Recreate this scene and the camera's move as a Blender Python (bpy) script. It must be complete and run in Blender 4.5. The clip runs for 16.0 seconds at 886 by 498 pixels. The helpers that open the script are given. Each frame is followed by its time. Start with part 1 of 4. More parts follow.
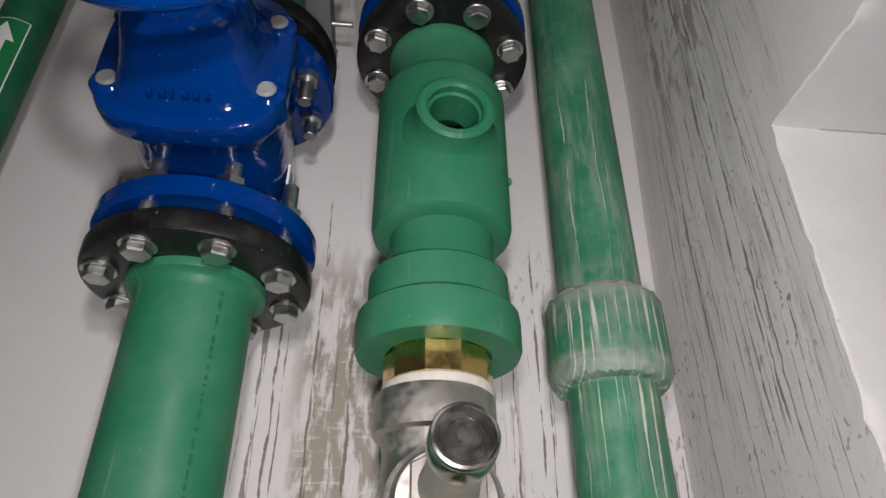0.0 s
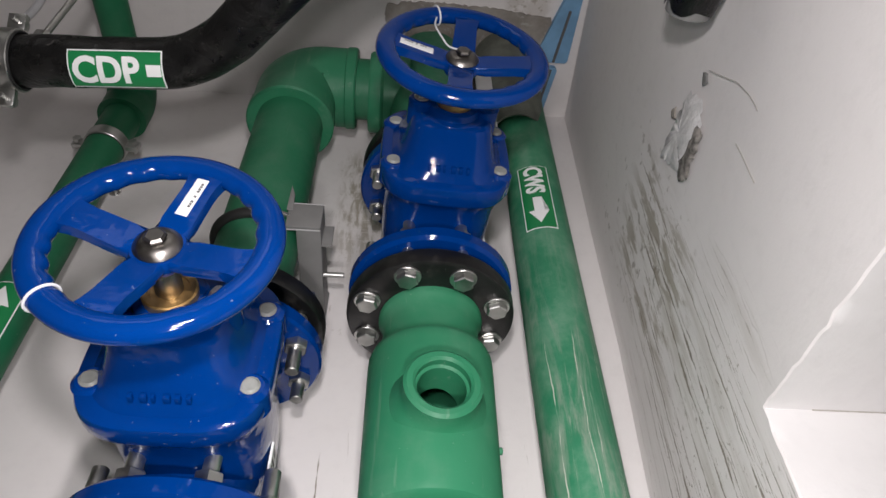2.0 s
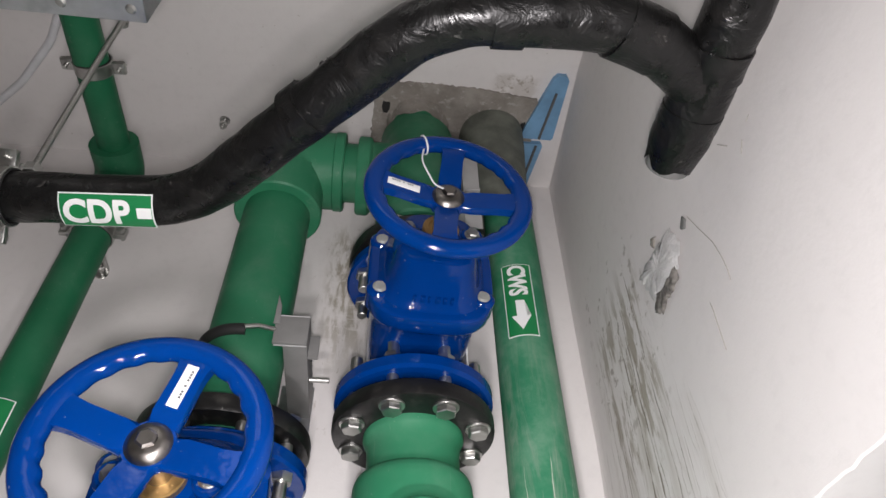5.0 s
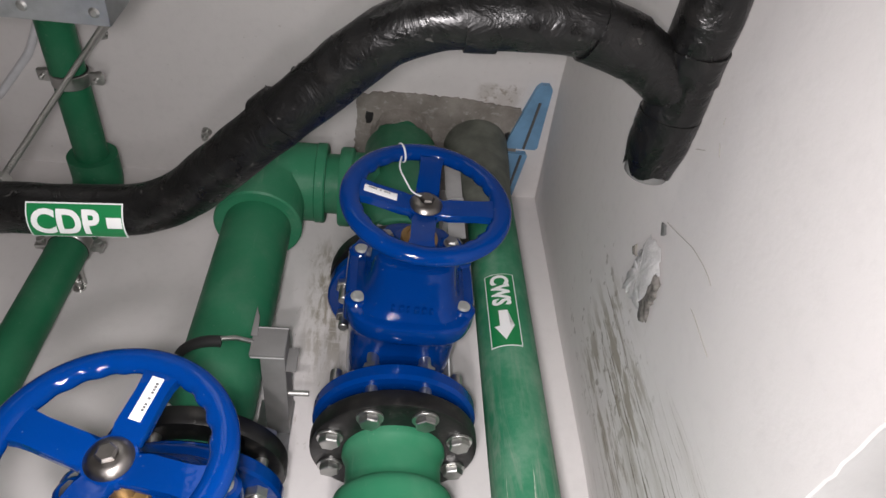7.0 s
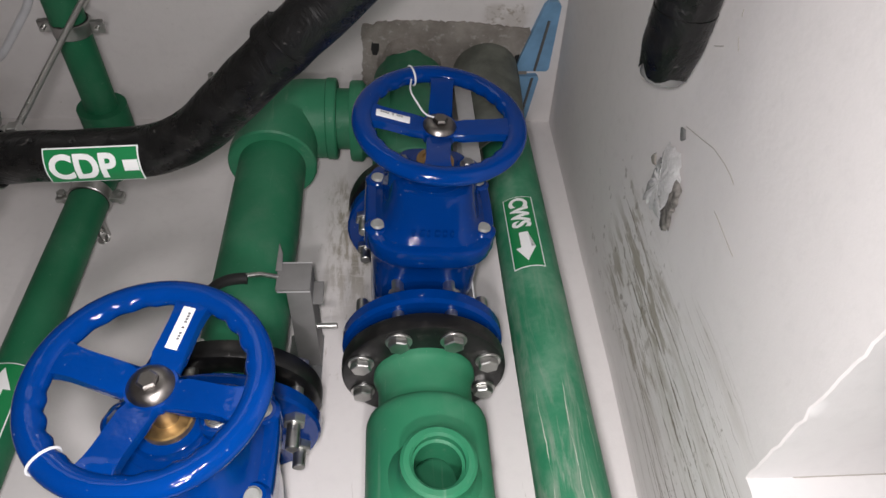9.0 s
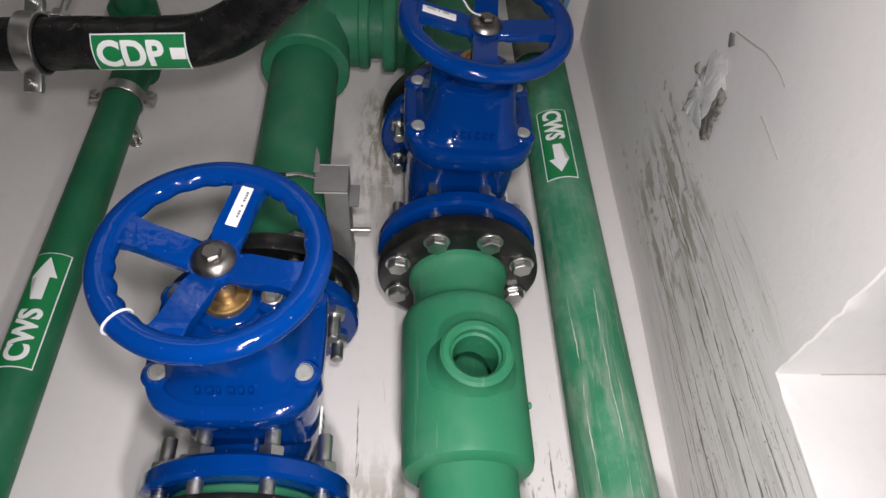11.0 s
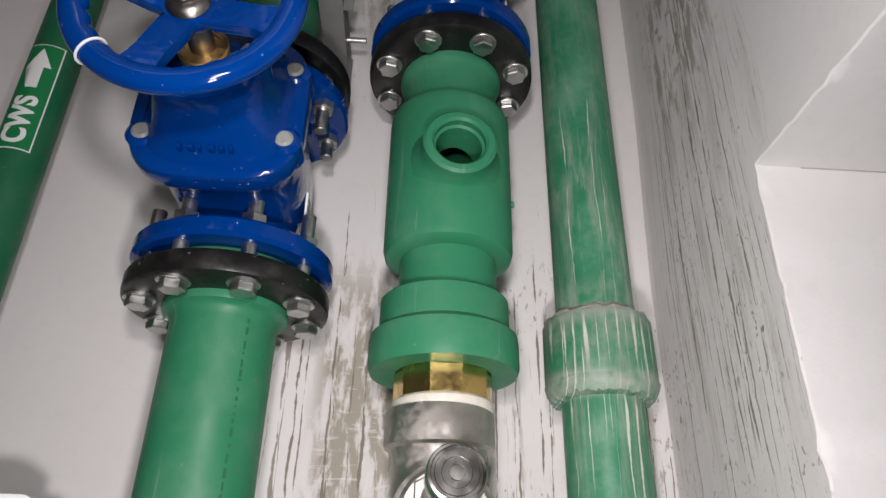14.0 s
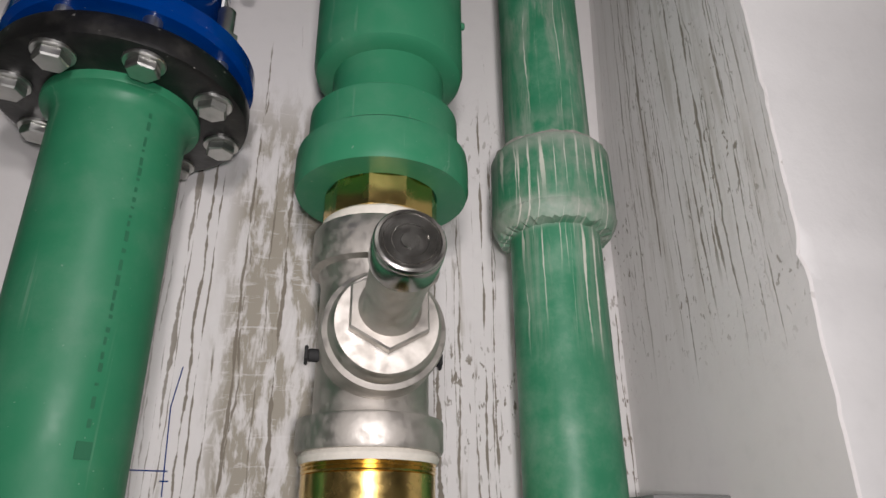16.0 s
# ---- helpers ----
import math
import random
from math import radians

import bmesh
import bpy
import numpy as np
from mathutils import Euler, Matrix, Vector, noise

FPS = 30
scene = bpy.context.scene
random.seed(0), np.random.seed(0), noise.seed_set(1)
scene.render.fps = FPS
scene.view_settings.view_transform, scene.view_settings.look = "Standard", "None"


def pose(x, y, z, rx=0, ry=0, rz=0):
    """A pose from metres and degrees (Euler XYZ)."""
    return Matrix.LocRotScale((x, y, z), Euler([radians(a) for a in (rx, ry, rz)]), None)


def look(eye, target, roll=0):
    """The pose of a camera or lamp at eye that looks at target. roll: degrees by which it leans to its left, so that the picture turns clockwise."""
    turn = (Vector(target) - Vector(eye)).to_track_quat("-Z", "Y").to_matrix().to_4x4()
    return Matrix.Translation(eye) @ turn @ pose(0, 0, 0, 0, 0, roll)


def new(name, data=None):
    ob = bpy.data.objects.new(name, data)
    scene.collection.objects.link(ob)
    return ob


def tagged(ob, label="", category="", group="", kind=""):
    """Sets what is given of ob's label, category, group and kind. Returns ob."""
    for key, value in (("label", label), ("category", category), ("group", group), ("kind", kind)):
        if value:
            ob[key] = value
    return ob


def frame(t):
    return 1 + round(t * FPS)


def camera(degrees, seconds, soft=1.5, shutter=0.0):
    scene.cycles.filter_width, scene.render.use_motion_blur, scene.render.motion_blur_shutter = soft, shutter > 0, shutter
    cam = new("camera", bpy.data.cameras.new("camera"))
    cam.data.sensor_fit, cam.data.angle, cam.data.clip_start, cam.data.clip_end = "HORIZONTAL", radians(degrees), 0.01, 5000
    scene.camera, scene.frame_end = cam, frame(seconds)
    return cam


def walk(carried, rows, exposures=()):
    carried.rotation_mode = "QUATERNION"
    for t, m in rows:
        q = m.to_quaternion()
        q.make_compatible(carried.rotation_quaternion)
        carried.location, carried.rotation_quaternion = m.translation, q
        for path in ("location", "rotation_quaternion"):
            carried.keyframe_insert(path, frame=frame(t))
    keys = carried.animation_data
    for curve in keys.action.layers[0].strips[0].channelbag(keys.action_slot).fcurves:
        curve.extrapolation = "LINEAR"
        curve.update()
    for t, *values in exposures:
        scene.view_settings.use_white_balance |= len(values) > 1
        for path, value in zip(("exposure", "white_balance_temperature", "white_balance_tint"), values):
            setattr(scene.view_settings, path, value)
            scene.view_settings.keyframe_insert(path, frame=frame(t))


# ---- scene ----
cam = camera(66.9, 16.0)
METRES, EYE, TILT, LEAN, TURN = 0.95, 1.62, 0.0, 0.0, -5.6
ROWS = [
    (0.0, 0.0, 0.0, 0.0, -0.02, 31.34, -0.02),
    (0.5, 0.0068, -0.0096, 0.0294, 0.55, 33.67, 1.85),
    (1.0, 0.0042, -0.0365, 0.0425, 0.87, 38.5, 1.45),
    (1.5, 0.006, -0.0473, 0.0638, 0.29, 41.74, 0.88),
    (2.0, 0.0108, -0.0643, 0.0921, 0.31, 45.89, 0.86),
    (2.5, 0.0036, -0.0737, 0.1337, -0.38, 47.26, 2.24),
    (3.0, -0.0092, -0.0839, 0.1518, -1.26, 48.49, 1.68),
    (3.5, -0.0416, -0.0876, 0.172, -3.3, 49.97, 1.55),
    (4.0, -0.0632, -0.0985, 0.1627, -5.4, 50.32, 4.69),
    (4.5, -0.0363, -0.1538, 0.1759, -1.72, 49.46, 4.08),
    (5.0, 0.0129, -0.2069, 0.2024, -1.2, 45.23, 1.13),
    (7.5, 0.0356, -0.1845, 0.207, -1.15, 46.59, 1.96),
    (8.0, 0.0388, -0.1781, 0.2075, 1.95, 45.79, 3.24),
    (8.5, 0.0352, -0.1812, 0.2, 2.46, 44.15, 3.86),
    (9.0, 0.0296, -0.1731, 0.1893, 2.46, 41.71, 3.53),
    (9.5, 0.0173, -0.1705, 0.1779, 2.63, 40.51, 2.02),
    (12.0, -0.0434, -0.1328, 0.1293, -0.5, 33.96, 2.12),
    (12.5, -0.0553, -0.12, 0.1214, -2.38, 33.54, 1.99),
    (13.0, -0.0238, -0.1082, 0.1147, -0.2, 33.14, -0.5),
    (13.5, 0.0157, -0.0891, 0.0887, 1.28, 29.79, -1.19),
    (14.0, 0.0218, -0.0948, 0.0405, 1.8, 27.28, -0.97),
    (14.5, 0.0371, -0.0944, -0.0066, 0.87, 25.08, -1.2),
    (15.0, 0.0616, -0.0862, -0.0334, 1.94, 21.92, -1.42),
    (15.5, 0.0441, -0.0226, -0.0498, 0.84, 22.18, -0.64),
    (16.0, -0.0033, 0.0494, -0.0503, -5.56, 23.52, 0.34),
]
EXPOSURES = [(0.0, -0.96), (1.0, -0.64), (2.0, -0.2), (3.0, 0.17), (4.0, 0.17), (5.0, 0.13), (7.5, 0.06), (9.0, -0.04), (12.0, -0.22), (13.0, -0.34), (14.0, -0.6), (15.0, -0.93), (16.0, -0.94)]
walk(cam, [(t, pose(0, 0, EYE, TILT, LEAN, TURN) @ pose(METRES * x, METRES * y, METRES * z, 90 + pitch, roll, yaw)) for t, x, y, z, yaw, pitch, roll in ROWS], EXPOSURES)

# ---- world, lamps ----
world = bpy.data.worlds.new("world")
scene.world = world
world.use_nodes = True
world.node_tree.nodes["Background"].inputs[0].default_value = (0.55, 0.6, 0.7, 1)
world.node_tree.nodes["Background"].inputs[1].default_value = 0.012


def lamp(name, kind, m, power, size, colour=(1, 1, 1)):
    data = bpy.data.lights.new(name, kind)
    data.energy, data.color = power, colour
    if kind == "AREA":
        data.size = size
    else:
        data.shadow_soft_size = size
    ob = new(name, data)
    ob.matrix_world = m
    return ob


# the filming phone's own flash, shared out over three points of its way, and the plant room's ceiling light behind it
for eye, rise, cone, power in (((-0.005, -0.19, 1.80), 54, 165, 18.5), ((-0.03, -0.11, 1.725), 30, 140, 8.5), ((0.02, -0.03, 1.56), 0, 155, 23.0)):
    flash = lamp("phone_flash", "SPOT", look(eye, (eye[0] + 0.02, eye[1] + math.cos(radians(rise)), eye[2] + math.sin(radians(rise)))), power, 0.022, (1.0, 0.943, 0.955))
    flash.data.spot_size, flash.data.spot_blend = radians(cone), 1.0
lamp("room_light", "AREA", pose(-0.5, -1.1, 2.95), 5.0, 1.0, (1.0, 0.955, 0.93))

# ---- materials ----


class Nodes:
    """A small builder for node materials."""

    def __init__(self, name):
        self.mat = bpy.data.materials.new(name)
        self.mat.use_nodes = True
        self.tree = self.mat.node_tree
        self.bsdf = self.tree.nodes["Principled BSDF"]
        self.place = self.add("ShaderNodeNewGeometry").outputs["Position"]

    def add(self, kind, **values):
        node = self.tree.nodes.new(kind)
        for key, value in values.items():
            setattr(node, key, value)
        return node

    def put(self, socket, value):
        if hasattr(value, "is_output"):
            self.tree.links.new(value, socket)
        elif isinstance(value, tuple) and len(value) == 3 and socket.type == "RGBA":
            socket.default_value = (*value, 1)
        else:
            socket.default_value = value

    def scaled(self, scale, vector=None):
        node = self.add("ShaderNodeVectorMath", operation="MULTIPLY")
        self.put(node.inputs[0], vector or self.place)
        node.inputs[1].default_value = scale
        return node.outputs[0]

    def noise(self, scale, detail=4.0, rough=0.55, vector=None, distortion=0.0):
        node = self.add("ShaderNodeTexNoise")
        self.put(node.inputs["Vector"], vector or self.place)
        for key, value in (("Scale", scale), ("Detail", detail), ("Roughness", rough), ("Distortion", distortion)):
            node.inputs[key].default_value = value
        return node.outputs["Fac"]

    def ramp(self, value, low, high, a=0.0, b=1.0):
        node = self.add("ShaderNodeMapRange", interpolation_type="SMOOTHSTEP")
        self.put(node.inputs[0], value)
        for n, v in enumerate((low, high, a, b)):
            node.inputs[n + 1].default_value = v
        return node.outputs[0]

    def math(self, op, a, b=0.0):
        node = self.add("ShaderNodeMath", operation=op)
        self.put(node.inputs[0], a)
        self.put(node.inputs[1], b)
        return node.outputs[0]

    def mix(self, fac, a, b):
        node = self.add("ShaderNodeMix", data_type="RGBA")
        self.put(node.inputs[0], fac)
        self.put(node.inputs[6], a)
        self.put(node.inputs[7], b)
        return node.outputs[2]

    def axis(self, which):
        node = self.add("ShaderNodeSeparateXYZ")
        self.put(node.inputs[0], self.place)
        return node.outputs[which]

    def runs(self, along, width, seed, top, bottom, thick, share, swing=(0.1, 1.6)):
        """Single runs of dirty water down a wall, one in each strip of that width: where each starts (top) and ends (bottom) lies between two heights."""
        u = self.math("ADD", self.math("MULTIPLY", self.axis(along), 1 / width), seed)
        cell, part_of = self.math("FLOOR", u), self.math("FRACT", u)
        dice = self.add("ShaderNodeTexWhiteNoise", noise_dimensions="1D")
        self.put(dice.inputs["W"], cell)
        rgb = self.add("ShaderNodeSeparateColor")
        self.put(rgb.inputs[0], dice.outputs["Color"])
        h = self.axis(2)
        at = self.add("ShaderNodeCombineXYZ")
        self.put(at.inputs[0], self.math("MULTIPLY", cell, 7.31))
        self.put(at.inputs[2], h)
        sway = self.math("MULTIPLY", self.math("SUBTRACT", self.noise(8.0, 4, 0.6, at.outputs[0]), 0.5), 0.85)
        swell = self.ramp(self.noise(14.0, 5, 0.7, at.outputs[0]), 0.3, 0.7, *swing)
        off = self.math("ABSOLUTE", self.math("SUBTRACT", self.math("ADD", part_of, sway), self.math("ADD", self.math("MULTIPLY", rgb.outputs[0], 0.4), 0.3)))
        size = self.math("MULTIPLY", self.math("MULTIPLY", self.math("ADD", rgb.outputs[1], 0.25), thick), swell)
        line = self.ramp(self.math("SUBTRACT", size, off), 0.0, 0.05)
        start = self.math("ADD", self.math("MULTIPLY", rgb.outputs[2], top[1] - top[0]), top[0])
        end = self.math("ADD", self.math("MULTIPLY", rgb.outputs[0], bottom[1] - bottom[0]), bottom[0])
        line = self.math("MULTIPLY", line, self.ramp(self.math("SUBTRACT", start, h), 0.0, 0.03))
        line = self.math("MULTIPLY", line, self.ramp(self.math("SUBTRACT", h, end), 0.0, 0.06))
        return self.math("MULTIPLY", line, self.math("LESS_THAN", dice.outputs["Value"], share))

    def bump(self, height, strength, distance=0.002):
        node = self.add("ShaderNodeBump")
        node.inputs["Strength"].default_value = strength
        node.inputs["Distance"].default_value = distance
        self.put(node.inputs["Height"], height)
        self.put(self.bsdf.inputs["Normal"], node.outputs[0])

    def done(self, colour=None, rough=0.5, metal=0.0, coat=0.0, spec=0.5):
        if colour is not None:
            self.put(self.bsdf.inputs["Base Color"], colour)
        self.put(self.bsdf.inputs["Roughness"], rough)
        self.put(self.bsdf.inputs["Metallic"], metal)
        self.bsdf.inputs["Coat Weight"].default_value = coat
        self.bsdf.inputs["Coat Roughness"].default_value = 0.06
        self.bsdf.inputs["Specular IOR Level"].default_value = spec
        return self.mat


def plaster(name, tone, drips, along):
    """Painted plaster; drips: how strongly water has run down it; along: the horizontal axis of the wall."""
    n = Nodes(name)
    base = n.mix(n.ramp(n.noise(2.2, 3), 0.35, 0.7), tone, tuple(c * 0.93 for c in tone))
    base = n.mix(n.ramp(n.noise(55, 4), 0.45, 0.8, 0, 0.25), base, tuple(c * 0.82 for c in tone))
    height = n.noise(140, 5, 0.6)
    if drips:
        across = (1, 0, 0) if along == 0 else (0, 1, 0)
        wide = n.noise(1.0, 4, 0.65, n.scaled((34 * across[0], 34 * across[1], 3.0)), 0.25)
        chips = n.noise(1.0, 3, 0.6, n.scaled((130 * across[0], 130 * across[1], 50)), 0.4)
        h, u = n.axis(2), n.axis(along)
        if along == 0:
            span = n.ramp(u, -0.2, -0.12)
            lines = [n.runs(0, 0.021, 3.0, (1.75, 2.2), (1.3, 1.7), 0.125, 0.75, (-0.1, 1.7)), n.runs(0, 0.0115, 11.0, (1.75, 2.15), (1.3, 1.75), 0.12, 0.45, (-0.2, 1.6)), n.runs(0, 0.027, 7.0, (1.95, 2.35), (1.3, 2.0), 0.055, 0.6, (-0.5, 1.5))]
            band = n.math("MULTIPLY", n.ramp(u, -0.115, -0.07), n.ramp(u, 0.03, -0.005))
            band = n.math("MULTIPLY", band, n.math("MAXIMUM", n.ramp(h, 2.12, 1.95), n.math("MULTIPLY", n.ramp(h, 2.4, 2.62, 0.0, 0.8), n.ramp(h, 2.84, 2.76))))
            blot = n.noise(1.0, 5, 0.65, n.scaled((55, 0, 14)), 0.3)
            dark = n.math("MAXIMUM", n.math("MULTIPLY", band, n.math("ADD", n.ramp(blot, 0.44, 0.58), n.ramp(blot, 0.3, 0.5, 0.0, 0.3))), n.math("MULTIPLY", n.ramp(wide, 0.6, 0.68), n.math("MULTIPLY", span, n.ramp(h, 2.1, 1.9, 0.0, 0.6))))
            scratch = n.ramp(n.noise(1.0, 4, 0.7, n.scaled((18, 0, 110)), 0.6), 0.55, 0.66)
            dark = n.math("MULTIPLY", dark, n.math("SUBTRACT", 1.0, n.math("MULTIPLY", scratch, 0.6)))
            dabs = n.math("MULTIPLY", n.ramp(n.noise(1.0, 4, 0.6, n.scaled((75, 0, 45)), 0.5), 0.6, 0.68, 0.0, 0.6), n.math("MULTIPLY", n.math("MULTIPLY", n.ramp(u, -0.135, -0.105), n.ramp(u, 0.03, 0.0)), n.math("MULTIPLY", n.ramp(h, 2.3, 2.42), n.ramp(h, 2.84, 2.78))))
            dark = n.math("MAXIMUM", dark, dabs)
            flecks = n.math("MULTIPLY", n.ramp(chips, 0.585, 0.64), n.math("MULTIPLY", n.ramp(u, 0.08, 0.14), n.math("MULTIPLY", n.ramp(h, 2.15, 1.9), n.ramp(n.noise(9.0, 3), 0.42, 0.6))))
        else:
            span = n.ramp(n.math("ADD", u, n.math("MULTIPLY", n.noise(5.0, 2), 0.2)), 0.5, 0.6)
            span = n.math("MULTIPLY", span, n.ramp(n.math("ADD", u, n.math("MULTIPLY", n.noise(7.0, 3), 0.1)), 0.77, 0.7, 0.15, 1.0))
            lines = [n.runs(1, 0.024, 5.0, (2.2, 2.5), (1.68, 1.98), 0.085, 0.85, (0.15, 1.5)), n.runs(1, 0.0125, 2.0, (2.05, 2.44), (1.72, 2.05), 0.08, 0.55, (-0.2, 1.5)), n.runs(1, 0.041, 9.6, (2.2, 2.46), (1.65, 1.9), 0.05, 0.9, (0.3, 1.5))]
            lines[0] = n.math("MAXIMUM", lines[0], n.runs(1, 0.0155, 7.4, (1.95, 2.1), (1.66, 1.85), 0.1, 0.6, (-0.2, 1.6)))
            film = n.noise(1.0, 5, 0.7, n.scaled((0, 60, 2.2)), 0.3)
            dark = n.math("MULTIPLY", n.math("MAXIMUM", n.ramp(wide, 0.48, 0.68, 0.0, 0.45), n.ramp(film, 0.5, 0.7, 0.0, 0.25)), n.math("MULTIPLY", span, n.math("MULTIPLY", n.ramp(h, 2.5, 2.34), n.ramp(h, 1.66, 1.9))))
            smear = n.math("MULTIPLY", n.ramp(n.noise(1.0, 5, 0.65, n.scaled((0, 45, 12)), 0.35), 0.47, 0.6, 0.0, 0.95), n.math("MULTIPLY", n.math("MULTIPLY", n.ramp(u, 0.43, 0.5), n.ramp(u, 0.7, 0.62)), n.math("MULTIPLY", n.ramp(h, 2.54, 2.42), n.ramp(h, 2.1, 2.3))))
            dark = n.math("MAXIMUM", dark, smear)
            flecks = n.math("MULTIPLY", n.ramp(n.noise(1.0, 3, 0.6, n.scaled((0, 150, 85)), 0.4), 0.605, 0.66), n.math("MULTIPLY", n.ramp(u, 0.42, 0.46), n.ramp(n.noise(9.0, 3), 0.42, 0.6)))
            blots = n.math("MULTIPLY", n.ramp(n.noise(48, 4, 0.6), 0.6, 0.67), n.math("MULTIPLY", n.math("MULTIPLY", n.ramp(u, 0.4, 0.5), n.ramp(u, 0.72, 0.64)), n.math("MULTIPLY", n.ramp(h, 2.66, 2.5), n.ramp(h, 2.2, 2.34))))
            flecks = n.math("MAXIMUM", n.math("MULTIPLY", flecks, n.math("MULTIPLY", n.ramp(h, 2.2, 2.05), n.ramp(h, 1.68, 1.8))), n.math("MULTIPLY", blots, 0.7))
        streak = n.math("MAXIMUM", lines[0], n.math("MAXIMUM", lines[1], lines[2]))
        streak = n.math("MAXIMUM", n.math("MULTIPLY", streak, span), flecks)
        base = n.mix(n.math("MINIMUM", n.math("MULTIPLY", dark, 0.8), 0.85), base, (0.3, 0.265, 0.2))
        base = n.mix(n.math("MULTIPLY", streak, 0.95 * drips), base, (0.215, 0.185, 0.145))
        height = n.math("SUBTRACT", height, n.math("MULTIPLY", streak, 1.2))
    if along is None:
        u, v = n.axis(0), n.axis(1)
        area = n.math("MULTIPLY", n.math("MULTIPLY", n.ramp(u, 0.19, 0.22), n.ramp(u, 0.3, 0.28)), n.math("MULTIPLY", n.ramp(v, 0.466, 0.48), n.ramp(v, 0.54, 0.53)))
        smear = n.math("MULTIPLY", area, n.math("MAXIMUM", n.ramp(n.noise(75, 5, 0.7), 0.5, 0.6), n.ramp(n.noise(25, 4), 0.4, 0.6, 0.0, 0.45)))
        spots = n.math("MULTIPLY", n.ramp(n.noise(70, 3), 0.7, 0.74), 0.4)
        base = n.mix(n.math("MULTIPLY", n.math("MAXIMUM", smear, spots), 0.8), base, (0.33, 0.29, 0.235))
    n.bump(height, 0.22, 0.0015)
    return n.done(base, 0.72, spec=0.3)


def ppr(name, dust=0.25, tone=(0.032, 0.185, 0.095)):
    n = Nodes(name)
    base = n.mix(n.ramp(n.noise(9, 4), 0.3, 0.75), tone, (tone[0] * 1.3, tone[1] * 1.12, tone[2] * 1.15))
    haze = n.math("MULTIPLY", n.ramp(n.noise(14, 6, 0.65), 0.42, 0.8), dust)
    base = n.mix(haze, base, (0.42, 0.47, 0.42))
    runs = n.noise(1.0, 4, 0.6, n.scaled((80, 80, 5)), 0.3)
    base = n.mix(n.math("MULTIPLY", n.ramp(runs, 0.62, 0.72), dust * 1.1), base, (0.5, 0.54, 0.48))
    specks = n.ramp(n.noise(260, 2), 0.73, 0.77)
    base = n.mix(n.math("MULTIPLY", specks, 0.25), base, (0.5, 0.55, 0.5))
    n.bump(n.noise(300, 3), 0.06, 0.001)
    return n.done(base, n.ramp(n.noise(20, 4), 0.3, 0.7, 0.4, 0.58), spec=0.3)


def limed(name, tone=(0.022, 0.175, 0.085)):
    """Green pipe with cement-water runs dried on it."""
    n = Nodes(name)
    base = n.mix(n.ramp(n.noise(9, 4), 0.3, 0.75), tone, (0.03, 0.23, 0.115))
    h = n.axis(2)
    near = n.math("MULTIPLY", n.ramp(h, 1.62, 1.84), n.ramp(h, 2.6, 2.1, 0.12, 1.0))
    film = n.ramp(n.noise(1.0, 6, 0.7, n.scaled((48, 48, 5)), 0.6), 0.46, 0.66)
    film = n.math("MULTIPLY", film, n.ramp(n.noise(11, 3), 0.35, 0.6, 0.25, 1.0))
    base = n.mix(n.math("MULTIPLY", film, n.math("MULTIPLY", near, 0.55)), base, (0.34, 0.36, 0.31))
    caked = n.math("MULTIPLY", n.math("MULTIPLY", n.ramp(h, 1.846, 1.852), n.ramp(h, 1.944, 1.938)), n.ramp(n.noise(30, 5, 0.7), 0.38, 0.72, 0.03, 0.5))
    base = n.mix(caked, base, (0.3, 0.315, 0.275))
    lines = [n.runs(0, 0.0105, 3.0, (1.93, 1.95), (1.845, 1.88), 0.17, 0.95, (0.4, 1.5)), n.runs(0, 0.0125, 8.0, (1.845, 1.865), (1.68, 1.82), 0.12, 0.85, (0.4, 1.4)), n.runs(0, 0.016, 5.0, (2.0, 2.32), (1.93, 1.96), 0.055, 0.9, (0.2, 1.6)), n.runs(0, 0.007, 1.0, (1.84, 1.95), (1.78, 1.86), 0.12, 0.5)]
    runs = n.math("MAXIMUM", n.math("MAXIMUM", lines[0], lines[1]), n.math("MAXIMUM", lines[2], lines[3]))
    base = n.mix(n.math("MULTIPLY", runs, 0.85), base, (0.66, 0.64, 0.56))
    rim = n.math("MAXIMUM", n.math("MULTIPLY", n.ramp(h, 1.915, 1.932), n.ramp(h, 1.99, 1.94)), n.math("MULTIPLY", n.ramp(h, 1.842, 1.85), n.ramp(h, 1.876, 1.864)))
    base = n.mix(n.math("MULTIPLY", n.ramp(n.noise(40, 5), 0.3, 0.6), n.math("MULTIPLY", rim, 0.45)), base, (0.45, 0.44, 0.4))
    cloud = n.math("MULTIPLY", n.ramp(n.noise(9, 6, 0.75), 0.42, 0.75), 0.3)
    base = n.mix(cloud, base, (0.4, 0.44, 0.38))
    top = n.ramp(h, 2.74, 2.86)
    base = n.mix(n.math("MULTIPLY", n.ramp(n.noise(12, 5), 0.2, 0.6), n.math("MULTIPLY", top, 0.85)), base, (0.24, 0.24, 0.21))
    n.bump(n.math("ADD", n.noise(300, 3), runs), 0.12, 0.001)
    return n.done(base, n.ramp(n.noise(20, 4), 0.3, 0.7, 0.38, 0.6))


